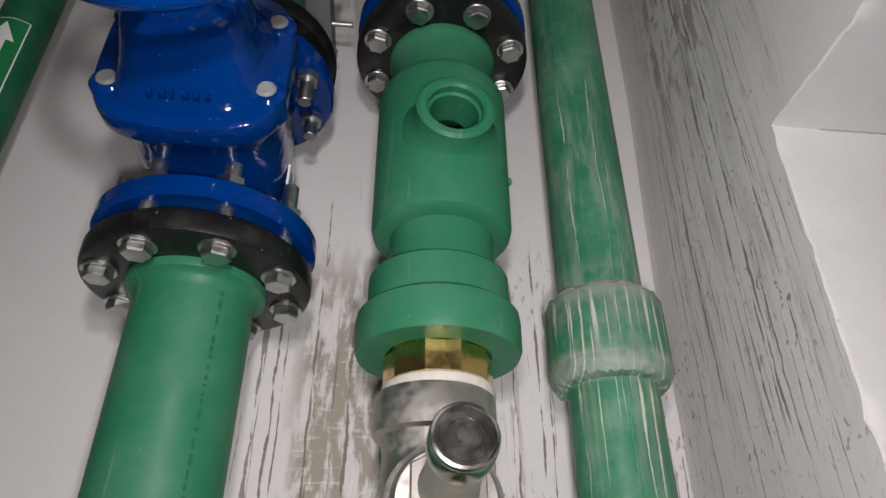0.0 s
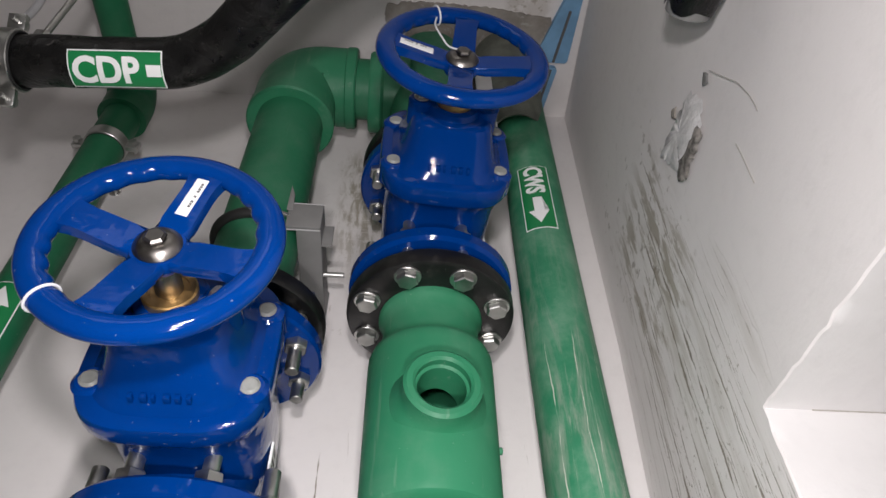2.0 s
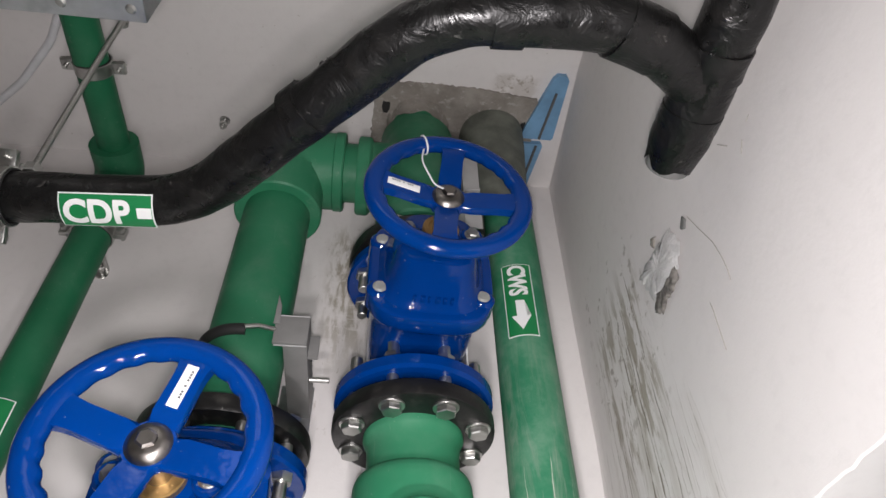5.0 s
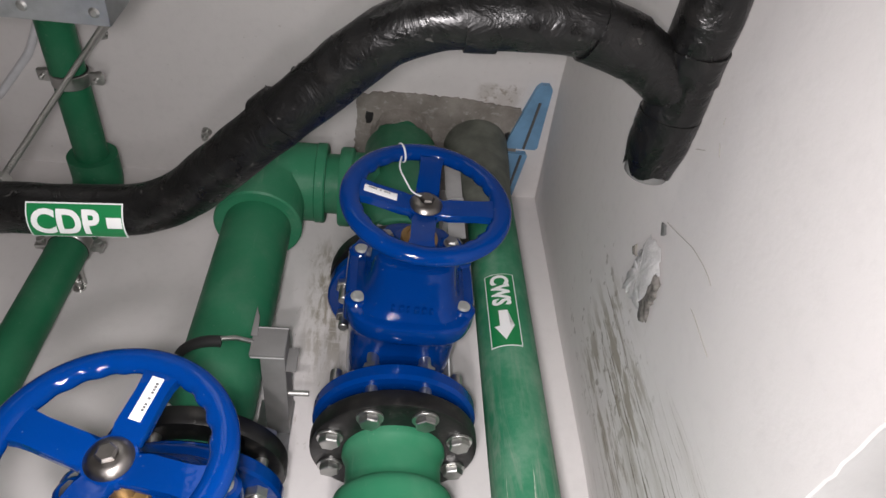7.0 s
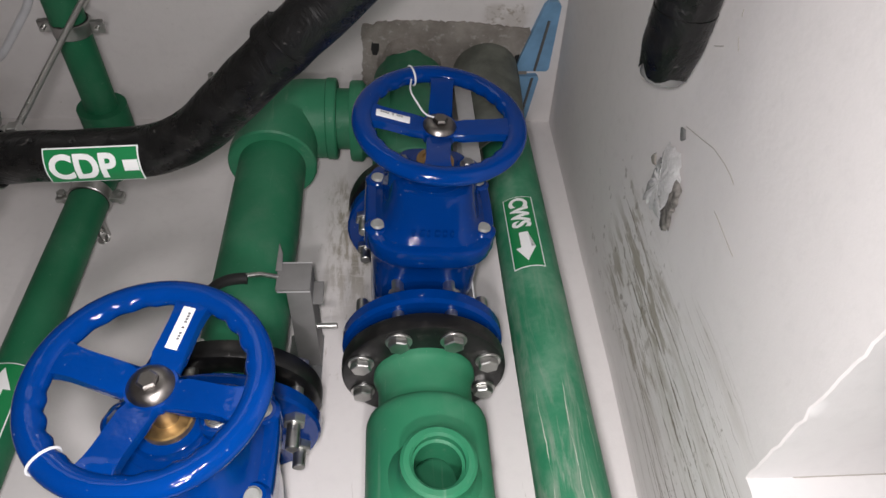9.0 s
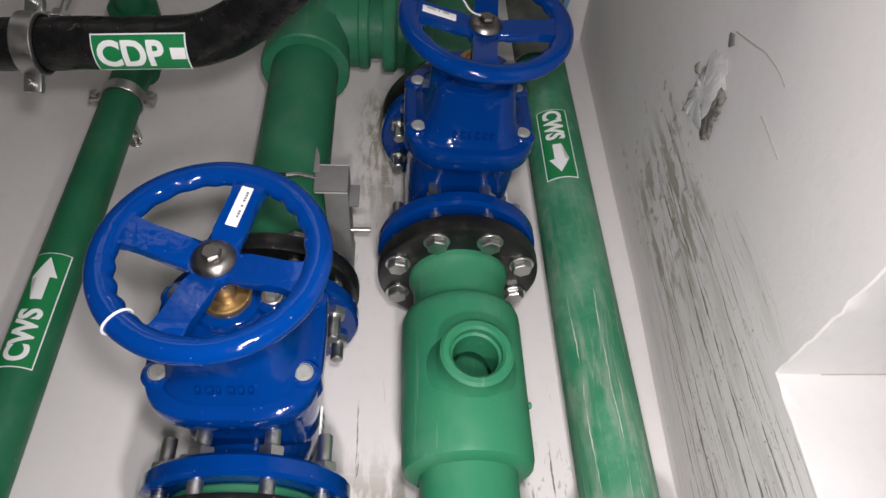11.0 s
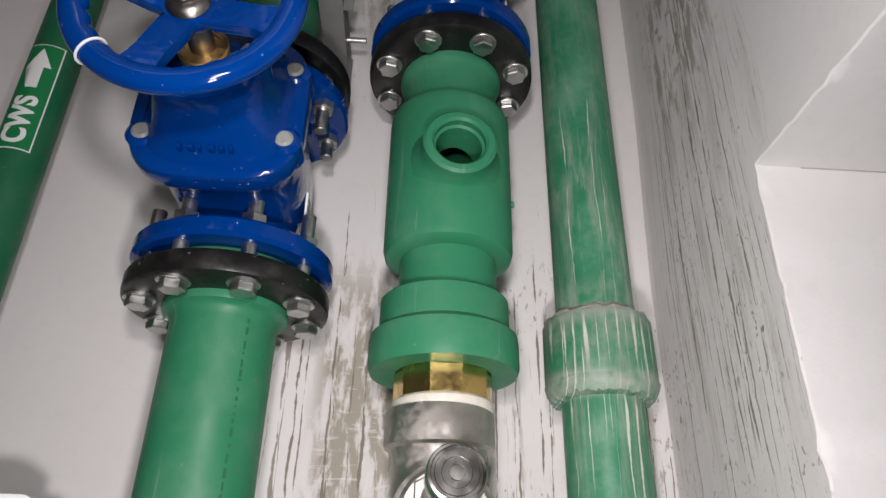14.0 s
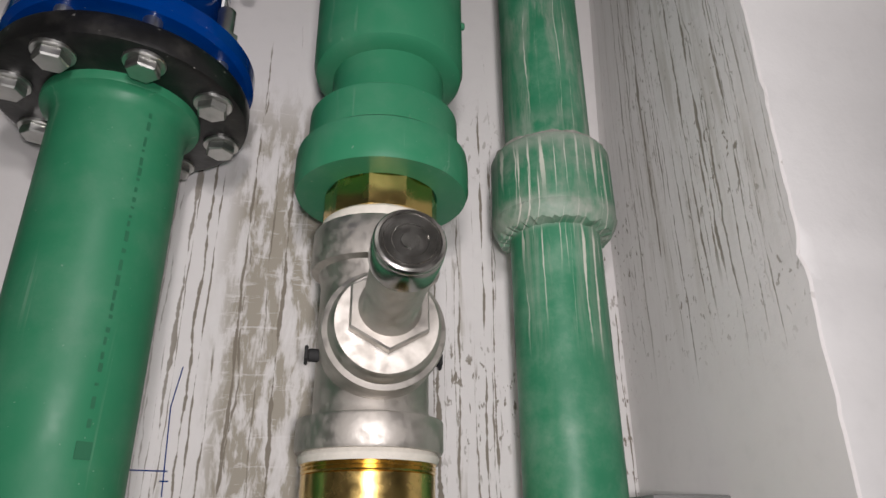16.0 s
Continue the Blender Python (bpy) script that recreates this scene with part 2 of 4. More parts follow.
def enamel(name, colour):
    n = Nodes(name)
    base = n.mix(n.ramp(n.noise(8, 3), 0.3, 0.7), colour, tuple(c * 0.85 for c in colour))
    base = n.mix(n.math("MULTIPLY", n.ramp(n.noise(260, 2), 0.73, 0.76), 0.35), base, (0.3, 0.35, 0.45))
    n.bump(n.math("ADD", n.noise(38, 3, 0.5), n.math("MULTIPLY", n.noise(140, 3, 0.5), 0.16)), 0.3, 0.004)
    return n.done(base, 0.09, coat=0.0, spec=0.25)


def metal(name, colour, rough, grain=200, bump=0.1, dirt=0.2):
    n = Nodes(name)
    base = n.mix(n.math("MULTIPLY", n.ramp(n.noise(60, 5), 0.45, 0.75), dirt), colour, tuple(c * 0.35 for c in colour))
    n.bump(n.noise(grain, 4), bump, 0.001)
    return n.done(base, n.ramp(n.noise(90, 4), 0.3, 0.7, rough * 0.8, rough * 1.3), 1.0)


def plain(name, colour, rough=0.5, spread=0.12, scale=30, bump=0.1):
    n = Nodes(name)
    base = n.mix(n.ramp(n.noise(scale, 5), 0.3, 0.7), colour, tuple(c * (1 - spread) for c in colour))
    n.bump(n.noise(scale * 6, 4), bump, 0.001)
    return n.done(base, rough)


def tape_black():
    n = Nodes("black_wrap")
    base = n.mix(n.ramp(n.noise(30, 5), 0.5, 0.8), (0.006, 0.006, 0.006), (0.018, 0.017, 0.016))
    scuff = n.ramp(n.noise(1.0, 5, 0.7, n.scaled((60, 140, 60)), 1.2), 0.63, 0.74)
    base = n.mix(n.math("MULTIPLY", scuff, 0.45), base, (0.2, 0.19, 0.18))
    folds = n.noise(22, 4, 0.6, None, 1.5)
    n.bump(n.math("ADD", folds, n.math("MULTIPLY", n.noise(120, 3), 0.2)), 0.5, 0.006)
    return n.done(base, n.ramp(n.noise(40, 3), 0.3, 0.7, 0.24, 0.44), spec=0.45)


def rubber_ring():
    n = Nodes("black_flange_coating")
    base = n.mix(n.ramp(n.noise(40, 5), 0.5, 0.8), (0.006, 0.006, 0.006), (0.03, 0.028, 0.025))
    base = n.mix(n.math("MULTIPLY", n.ramp(n.noise(150, 3), 0.7, 0.75), 0.6), base, (0.3, 0.29, 0.27))
    n.bump(n.noise(90, 4), 0.25, 0.002)
    return n.done(base, n.ramp(n.noise(30, 3), 0.3, 0.7, 0.3, 0.5))


def render_patch():
    n = Nodes("raw_mortar")
    base = n.mix(n.ramp(n.noise(18, 6, 0.65), 0.3, 0.7), (0.36, 0.335, 0.3), (0.24, 0.22, 0.195))
    base = n.mix(n.ramp(n.noise(90, 4), 0.55, 0.7), base, (0.4, 0.38, 0.35))
    n.bump(n.noise(50, 6, 0.65), 0.6, 0.004)
    return n.done(base, 0.9, spec=0.2)


WHITE = (0.79, 0.763, 0.75)
WALL_BACK = plaster("plaster_back", WHITE, 1.0, 0)
WALL_SIDE = plaster("plaster_side", WHITE, 0.9, 1)
WALL_CLEAN = plaster("plaster_clean", WHITE, 0.0, 0)
REVEAL = plaster("plaster_reveal", (0.8, 0.79, 0.78), 0.0, 0)
CEIL = plaster("plaster_ceiling", (0.77, 0.745, 0.73), 0.0, None)
FLOOR = plain("floor_screed", (0.3, 0.29, 0.28), 0.7)
GREEN = ppr("green_pipe", 0.1, (0.02, 0.165, 0.078))
GREEN_CLEAN = ppr("green_fitting", 0.09, (0.025, 0.185, 0.09))
GREEN_LIMED = limed("green_pipe_limed")
GREEN_DARK = ppr("green_pipe_dark", 0.06, (0.012, 0.125, 0.055))
BLUE = enamel("blue_enamel", (0.0001, 0.033, 0.195))
BLACK = rubber_ring()
WRAP = tape_black()
ZINC = metal("zinc_plate", (0.52, 0.52, 0.5), 0.36)
STEEL = metal("cast_stainless", (0.53, 0.5, 0.46), 0.56, 320, 0.14, 0.05)
BRIGHT = metal("turned_stainless", (0.5, 0.485, 0.46), 0.2, 300, 0.03, 0.25)
NUT = metal("dull_steel", (0.24, 0.225, 0.21), 0.34, 200, 0.1, 0.3)
BRASS = metal("brass", (0.78, 0.55, 0.2), 0.22, 200, 0.08, 0.35)
BRONZE = metal("dull_brass", (0.66, 0.42, 0.17), 0.42, 200, 0.15, 0.3)
GALV = metal("galvanised", (0.5, 0.51, 0.52), 0.42, 80, 0.08, 0.3)
GREY = plain("grey_paint", (0.2, 0.2, 0.195), 0.5)
DIRT = plain("wall_dirt", (0.46, 0.43, 0.385), 0.8)
BROKEN = plain("broken_mortar", (0.3, 0.28, 0.255), 0.9, 0.75, 90, 0.6)
GREY_LIGHT = plain("light_grey_paint", (0.5, 0.5, 0.5), 0.6)
PTFE = plain("ptfe_tape", (0.72, 0.68, 0.6), 0.6, 0.1, 120, 0.5)
LABEL_GREEN = plain("label_green", (0.008, 0.2, 0.06), 0.4, 0.06)
LABEL_WHITE = plain("label_white", (0.85, 0.86, 0.85), 0.45, 0.04)
INK = plain("label_ink", (0.12, 0.12, 0.12), 0.6)
GREEN_INK = plain("faded_print", (0.016, 0.125, 0.06), 0.5)
SKY_BLUE = plain("pale_blue_plastic", (0.2, 0.4, 0.62), 0.5, 0.25, 20)
DUSTY = plain("dusty_sleeve", (0.2, 0.215, 0.18), 0.75, 0.45, 22, 0.3)
DARK = plain("flat_dark", (0.02, 0.02, 0.02), 0.8)
MORTAR = render_patch()
FILLER = plain("white_filler", (0.72, 0.71, 0.7), 0.6, 0.3, 45, 1.0)
CAP = plain("dull_zinc_cap", (0.3, 0.31, 0.29), 0.45, 0.3, 60, 0.3)
CRUST = plain("dried_cement", (0.36, 0.35, 0.31), 0.85, 0.4, 60, 0.6)
TIE = plain("white_nylon", (0.75, 0.76, 0.78), 0.4)
RUBBER = plain("black_rubber", (0.02, 0.02, 0.02), 0.6)

# ---- mesh helpers ----


def finish(bm, name, material, parent=None, label="", sharp=38):
    bmesh.ops.recalc_face_normals(bm, faces=bm.faces)
    mesh = bpy.data.meshes.new(name)
    bm.to_mesh(mesh)
    bm.free()
    mesh.materials.append(material)
    for face in mesh.polygons:
        face.use_smooth = True
    mesh.set_sharp_from_angle(angle=radians(sharp))
    ob = new(name, mesh)
    ob.parent = parent
    if label:
        ob["label"] = label
    return ob


def part(name, bm, material, parent, label=""):
    return finish(bm, name, material, parent, label)


def thing(name, label, category, at=None, group="", kind=""):
    ob = new(name)
    ob.empty_display_size = 0.02
    ob.matrix_world = at or Matrix()
    return tagged(ob, label, category, group, kind)


def lathe(profile, segments=48, m=None, bm=None):
    """A body turned about z from (radius, height) pairs; closed where the radius is 0."""
    bm = bm or bmesh.new()
    rings = []
    for r, z in profile:
        if r < 1e-6:
            rings.append([bm.verts.new((0, 0, z))])
        else:
            rings.append([bm.verts.new((r * math.cos(a), r * math.sin(a), z)) for a in np.linspace(0, 2 * math.pi, segments, endpoint=False)])
    made = [v for ring in rings for v in ring]
    for a, b in zip(rings, rings[1:]):
        for i in range(segments):
            j = (i + 1) % segments
            if len(a) == 1 and len(b) == 1:
                continue
            if len(a) == 1:
                bm.faces.new((a[0], b[i], b[j]))
            elif len(b) == 1:
                bm.faces.new((a[i], b[0], a[j]))
            else:
                bm.faces.new((a[i], a[j], b[j], b[i]))
    if m:
        bmesh.ops.transform(bm, matrix=m, verts=made)
    return bm


def rod(r, z0, z1, c=0.001, inner=0.0, segments=40, m=None, bm=None):
    """A round bar or, with an inner radius, a tube, with chamfered ends."""
    if inner:
        shape = [(inner, z0), (r - c, z0), (r, z0 + c), (r, z1 - c), (r - c, z1), (inner, z1), (inner, z0)]
    else:
        shape = [(0, z0), (r - c, z0), (r, z0 + c), (r, z1 - c), (r - c, z1), (0, z1)]
    return lathe(shape, segments, m, bm)


def prism(sides, r, z0, z1, c=0.001, m=None, bm=None, turn=0.0):
    spin = pose(0, 0, 0, 0, 0, turn)
    return rod(r, z0, z1, c, 0, sides, (m or Matrix()) @ spin, bm)


def block(x0, x1, y0, y1, z0, z1, c=0.0, m=None, bm=None):
    bm = bm or bmesh.new()
    made = bmesh.ops.create_cube(bm, size=1)["verts"]
    bmesh.ops.transform(bm, matrix=Matrix.Translation(((x0 + x1) / 2, (y0 + y1) / 2, (z0 + z1) / 2)) @ Matrix.Diagonal((x1 - x0, y1 - y0, z1 - z0, 1)), verts=made)
    if c:
        edges = list({e for v in made for e in v.link_edges})
        got = bmesh.ops.bevel(bm, geom=edges, offset=c, segments=2, affect="EDGES", profile=0.5)
        made = list({v for f in got["faces"] for v in f.verts} | {v for v in made if v.is_valid})
    if m:
        bmesh.ops.transform(bm, matrix=m, verts=made)
    return bm


def rounded(points, radius, steps=8):
    """The points of a line with its corners turned into arcs."""
    points = [Vector(p) for p in points]
    out = [points[0]]
    for a, b, c in zip(points, points[1:], points[2:]):
        u, v = (a - b).normalized(), (c - b).normalized()
        half = u.angle(v) / 2
        cut = min(radius / math.tan(half), (a - b).length * 0.49, (c - b).length * 0.49)
        middle = b + (u + v).normalized() * (cut / math.cos(half))
        p, q = b + u * cut - middle, b + v * cut - middle
        for s in np.linspace(0, 1, steps):
            out.append(middle + p.normalized().slerp(q.normalized(), s) * p.length)
    return out + [points[-1]]


def sweep(points, radius, segments=24, bm=None, wobble=0.0, caps=True):
    """A round tube along points; wobble makes its skin uneven."""
    bm = bm or bmesh.new()
    points = [Vector(p) for p in points]
    side, rings = None, []
    for i, p in enumerate(points):
        way = (points[min(i + 1, len(points) - 1)] - points[max(i - 1, 0)]).normalized()
        if side is None:
            side = way.orthogonal().normalized()
        side = (side - way * side.dot(way)).normalized()
        other = way.cross(side)
        ring = []
        for a in np.linspace(0, 2 * math.pi, segments, endpoint=False):
            out = side * math.cos(a) + other * math.sin(a)
            r = radius * (1 + wobble * noise.noise((p + out * radius) * 28)) if wobble else radius
            ring.append(bm.verts.new(p + out * r))
        rings.append(ring)
    for a, b in zip(rings, rings[1:]):
        for i in range(segments):
            bm.faces.new((a[i], a[(i + 1) % segments], b[(i + 1) % segments], b[i]))
    if caps:
        bm.faces.new(rings[0][::-1])
        bm.faces.new(rings[-1])
    return bm


def dense(points, step=0.012):
    out = []
    points = [Vector(p) for p in points]
    for a, b in zip(points, points[1:]):
        n = max(1, int((b - a).length / step))
        out += [a.lerp(b, i / n) for i in range(n)]
    return out + [points[-1]]


def outline(points, y0, y1, c=0.0, bm=None, m=None):
    """A plate in the xz plane with that outline, from depth y0 to y1."""
    bm = bm or bmesh.new()
    a = [bm.verts.new((x, y0, z)) for x, z in points]
    b = [bm.verts.new((x, y1, z)) for x, z in points]
    faces = [bm.faces.new(a), bm.faces.new(b[::-1])]
    for i in range(len(a)):
        j = (i + 1) % len(a)
        bm.faces.new((a[i], b[i], b[j], a[j]))
    made = a + b
    if c:
        got = bmesh.ops.bevel(bm, geom=list(faces[0].edges) + list(faces[1].edges), offset=c, segments=2, affect="EDGES", profile=0.5)
        made = list({v for f in got["faces"] for v in f.verts} | {v for v in made if v.is_valid})
    if m:
        bmesh.ops.transform(bm, matrix=m, verts=made)
    return bm


FRONT = pose(0, 0, 0, 90, 0, 0)  # turns z to the front of the room (-y)

# ---- the room ----
YB, XR, ZC = 0.75, 0.353, 3.0  # back wall, side wall, ceiling
JAMB, HEAD = 0.444, 2.045  # the opening in the side wall


def setting(name, bm, material, label, category):
    return tagged(finish(bm, name, material, None), label, category, "", "structure")


setting("wall_back", block(-2.4, 1.2, YB, YB + 0.2, -0.1, ZC + 0.2), WALL_BACK, "white painted plaster wall with dark water runs", "wall")


def side_wall():
    """The side wall with the head and jamb of its opening, whose arris is chipped."""
    rng = random.Random(7)
    corners = [(YB - 0.002, 0), (YB - 0.002, ZC - 0.002), (-0.75, ZC - 0.002), (-0.75, HEAD), (JAMB, HEAD), (JAMB, 0)]
    points = []
    for (ya, za), (yb, zb) in zip(corners, corners[1:] + corners[:1]):
        edge = (ya, za, yb, zb) in ((-0.75, HEAD, JAMB, HEAD), (JAMB, HEAD, JAMB, 0))
        n = int(max(abs(yb - ya), abs(zb - za)) / 0.012) if edge else 1
        for i in range(n):
            d = rng.gauss(0, 0.0008) - (rng.uniform(0.002, 0.006) if rng.random() < 0.08 else 0) if edge and i else 0.0
            points.append((ya + (yb - ya) * i / n + (-d if za != zb and edge else 0), za + (zb - za) * i / n + (d * -1 if za == zb and edge else 0)))
    bm = bmesh.new()
    inset = [(y + (0.0018 if abs(y - JAMB) < 0.01 and z < HEAD - 0.02 else 0), z + (0.0018 if abs(z - HEAD) < 0.01 and y < JAMB + 0.02 else 0)) for y, z in points]
    straight = [(JAMB if abs(y - JAMB) < 0.01 and z < HEAD - 0.001 else y, HEAD if abs(z - HEAD) < 0.01 and y < JAMB - 0.001 else z) for y, z in points]
    rings = [[bm.verts.new((XR, y, z)) for y, z in inset], [bm.verts.new((XR + 0.0018, y, z)) for y, z in points]]
    rings += [[bm.verts.new((x, y, z)) for y, z in straight] for x in (XR + 0.012, XR + 0.6)]
    bm.faces.new(rings[0])
    bm.faces.new(rings[-1][::-1])
    for a, b in zip(rings, rings[1:]):
        for i in range(len(a)):
            j = (i + 1) % len(a)
            bm.faces.new((a[i], b[i], b[j], a[j]))
    return bm


def lean_out(bm):
    """Lets the wall's face run out of square towards the corner and out of plumb towards the ceiling."""
    for axis, stops in ((1, (0.45, 0.55, 0.65)), (2, (2.05, 2.2, 2.35, 2.6, 2.8))):
        for stop in stops:
            place = (0, stop, 0) if axis == 1 else (0, 0, stop)
            way = (0, 1, 0) if axis == 1 else (0, 0, 1)
            bmesh.ops.bisect_plane(bm, geom=list(bm.verts) + list(bm.edges) + list(bm.faces), plane_co=place, plane_no=way)
    for v in bm.verts:
        if v.co.x < XR + 0.02:
            rise = min(1.0, max(0.0, (v.co.z - 2.05) / 0.3))
            v.co.x += 0.012 * rise * min(1.0, max(0.0, (v.co.y - 0.45) / 0.3)) + 0.009 * min(1.0, max(0.0, (v.co.z - 2.45) / 0.5))
    return bm


side = setting("wall_side", lean_out(side_wall()), WALL_SIDE, "white plaster wall with drip stains beside a chipped opening", "wall")
side.data.materials.append(REVEAL)
for face in side.data.polygons:
    face.material_index = 0 if abs(face.normal.x) > 0.6 else 1
setting("wall_side_front", block(XR, XR + 0.6, -2.6, -0.752, 0, ZC - 0.002), WALL_CLEAN, "plain white plaster wall", "wall")
setting("wall_passage", block(XR + 0.6, XR + 0.75, -2.6, YB - 0.002, 0, ZC - 0.002), WALL_CLEAN, "plain white wall closing the passage", "wall")
setting("wall_left", block(-2.55, -2.4, -2.75, YB + 0.2, -0.1, ZC + 0.2), WALL_CLEAN, "plain white plaster wall", "wall")
setting("wall_front", block(-2.4, 1.2, -2.75, -2.6, -0.1, ZC + 0.2), WALL_CLEAN, "plain white plaster wall", "wall")
setting("floor", block(-2.4, 1.2, -2.6, YB, -0.1, 0), FLOOR, "grey screed floor", "floor")
setting("ceiling", block(-2.4, 1.2, -2.6, YB, ZC, ZC + 0.2), CEIL, "off-white painted concrete ceiling", "ceiling")

# ---- pipework ----
XL, YL = -0.182, 0.602  # left riser
XM, YM = 0.058, 0.607  # middle riser
XW, YW = 0.2325, 0.628  # make-up water pipe beside it
ZH = 2.81  # the crossover between the two risers
ZLV, ZRV = 1.927, 2.2665  # underside of the lower flange of each valve


def hexbolt(parent, x, y, length, m):
    """A zinc bolt with washer, shank and nut along local z, its head at 0."""
    bm = prism(6, 0.0136, -0.0115, -0.0024, 0.0015, m @ pose(x, y, 0), None, 17 * (x + y) * 1000 % 60)
    rod(0.0168, -0.0026, 0.0006, 0.0006, 0, 20, m @ pose(x, y, 0), bm)
    rod(0.008, 0.0, length, 0.001, 0, 14, m @ pose(x, y, 0), bm)
    prism(6, 0.0138, 0.062, 0.075, 0.0012, m @ pose(x, y, 0), bm, 40)
    return part("bolt", bm, ZINC, parent)


def backing_flange(x, y, z, up, label):
    """A black backing ring with its eight bolts; up: whether the bolts point upwards."""
    flange = thing("backing_flange", label, "pipe flange", pose(x, y, z), "flange rings")
    m = Matrix() if up else Matrix.Diagonal((1, 1, -1, 1))
    ring = lathe([(0.062, 0), (0.103, 0), (0.1075, 0.002), (0.1085, 0.006), (0.1085, 0.02), (0.1065, 0.0245), (0.1, 0.0265), (0.062, 0.0265), (0.062, 0)], 64, m)
    part("ring", ring, BLACK, flange)
    for k in range(8):
        a = radians(22.5 + 45 * k)
        hexbolt(flange, 0.0885 * math.cos(a), 0.0885 * math.sin(a), 0.102 + 0.006 * math.sin(5 * k + x * 40), m)
    return flange


def loops(rows, power, count=48, mid=0.0):
    """Rounded rectangular sections (depth, half width, half height) joined along y, closed at both ends."""
    bm = bmesh.new()
    rings = []
    for d, w, h in rows:
        ring = []
        for a in np.linspace(0, 2 * math.pi, count, endpoint=False):
            c, s = math.cos(a), math.sin(a)
            k = (abs(c) ** power + abs(s) ** power) ** (-1 / power)
            ring.append(bm.verts.new((w * c * k, d, mid + h * s * k)))
        rings.append(ring)
    for a, b in zip(rings, rings[1:]):
        for i in range(count):
            bm.faces.new((a[i], a[(i + 1) % count], b[(i + 1) % count], b[i]))
    bm.faces.new(rings[0])
    bm.faces.new(rings[-1][::-1])
    return bm


MID, TOP = 0.164, 0.328  # the valve's stem height and the top of its upper flange ring


def gate_valve(x, y, z, turn, wheel_turn, wheel_tilt, wheel_size, wheel_rise, tie_turn, label, string=False):
    valve = thing("gate_valve", label, "gate valve", pose(x, y, z, 0, 0, turn), "gate valves")
    half = [(0.05, 0.042), (0.104, 0.042), (0.109, 0.046), (0.109, 0.06), (0.106, 0.0635), (0.074, 0.0655), (0.064, 0.07), (0.06, 0.078), (0.06, 0.09), (0.064, 0.105), (0.067, MID)]
    body = lathe(half + [(r, 2 * MID - h) for r, h in half[::-1][1:]] + [half[0]], 64)
    part("body", body, BLUE, valve)
    chamber = loops([(0.082, 0.04, 0.05), (0.072, 0.058, 0.066), (0.05, 0.068, 0.078), (0.0, 0.072, 0.08), (-0.06, 0.0735, 0.076), (-0.095, 0.0745, 0.076), (-0.112, 0.076, 0.078), (-0.121, 0.078, 0.081), (-0.128, 0.08, 0.085)], 3.0, 72, MID)
    part("chamber", chamber, BLUE, valve)
    flange = loops([(-0.127, 0.078, 0.083), (-0.13, 0.0832, 0.088), (-0.134, 0.0845, 0.0895), (-0.15, 0.0845, 0.0895), (-0.1545, 0.0832, 0.0882), (-0.1575, 0.079, 0.084)], 3.5, 80, MID)
    part("bonnet_flange", flange, BLUE, valve)
    bonnet = loops([(-0.15, 0.074, 0.08), (-0.1572, 0.071, 0.077), (-0.161, 0.065, 0.073), (-0.168, 0.061, 0.068), (-0.18, 0.057, 0.06), (-0.196, 0.053, 0.051), (-0.208, 0.05, 0.047), (-0.213, 0.047, 0.045), (-0.215, 0.042, 0.041)], 3.4, 72, MID)
    part("bonnet", bonnet, BLUE, valve)
    for sx in (-1, 1):
        for sz in (-1, 1):
            at = pose(sx * 0.0675, 0, MID + sz * 0.0435) @ FRONT
            lug = part("bolt_lug", rod(0.0165, 0.125, 0.1605, 0.004, 0, 24, at), BLUE, valve)
            part("bonnet_bolt", rod(0.0092, 0.159, 0.1635, 0.0025, 0, 20, at), CAP, lug)
        at = pose(sx * 0.041, 0, MID) @ FRONT
        lug = part("gland_lug", rod(0.016, 0.19, 0.227, 0.003, 0, 28, at), BLUE, valve)
        bm = rod(0.0098, 0.2265, 0.229, 0.001, 0, 20, at)
        prism(6, 0.0085, 0.2285, 0.234, 0.0018, at, bm)
        part("gland_bolt", bm, ZINC, lug)
    for k, w in enumerate((0.004, 0.006, 0.003, 0.006, 0.005, 0.004)):
        x0 = -0.026 + 0.0095 * k
        part("cast_mark", block(x0, x0 + w, -0.1765, -0.168, MID - 0.0700, MID - 0.0655, 0.0006), BLUE, valve)
    tag = loops([(0.012, 0.0012, 0.02), (-0.026, 0.0012, 0.02)], 12, 24, MID - 0.04)
    bmesh.ops.translate(tag, verts=tag.verts, vec=(0.0738, 0, 0))
    part("paper_tag", tag, LABEL_WHITE, valve, "white paper tag with smudged print")
    for k in range(4):
        part("print_bar", block(0.0749, 0.0754, -0.02, -0.003 - 0.004 * (k % 2), MID - 0.056 + 0.009 * k, MID - 0.052 + 0.009 * k), INK, valve)
    axis = pose(0, 0, MID) @ FRONT
    part("gland_seat", lathe([(0, 0.2), (0.043, 0.2), (0.043, 0.2135), (0.0415, 0.2155), (0.034, 0.2165), (0.0325, 0.219), (0.0315, 0.2235), (0.029, 0.225), (0, 0.225)], 48, axis), BLUE, valve)
    part("gland_nut", lathe([(0, 0.221), (0.0225, 0.221), (0.0232, 0.223), (0.0232, 0.2325), (0.022, 0.234), (0.0165, 0.234), (0.016, 0.2325), (0, 0.2325)], 40, axis), BRONZE, valve, "dull brass gland nut")
    part("stem", rod(0.0115, 0.23, 0.268, 0.001, 0, 24, axis), NUT, valve)
    # handwheel: a grooved rim, four flat spokes and a hub, facing -y
    wheel = part("handwheel", rim_mesh(), BLUE, valve)
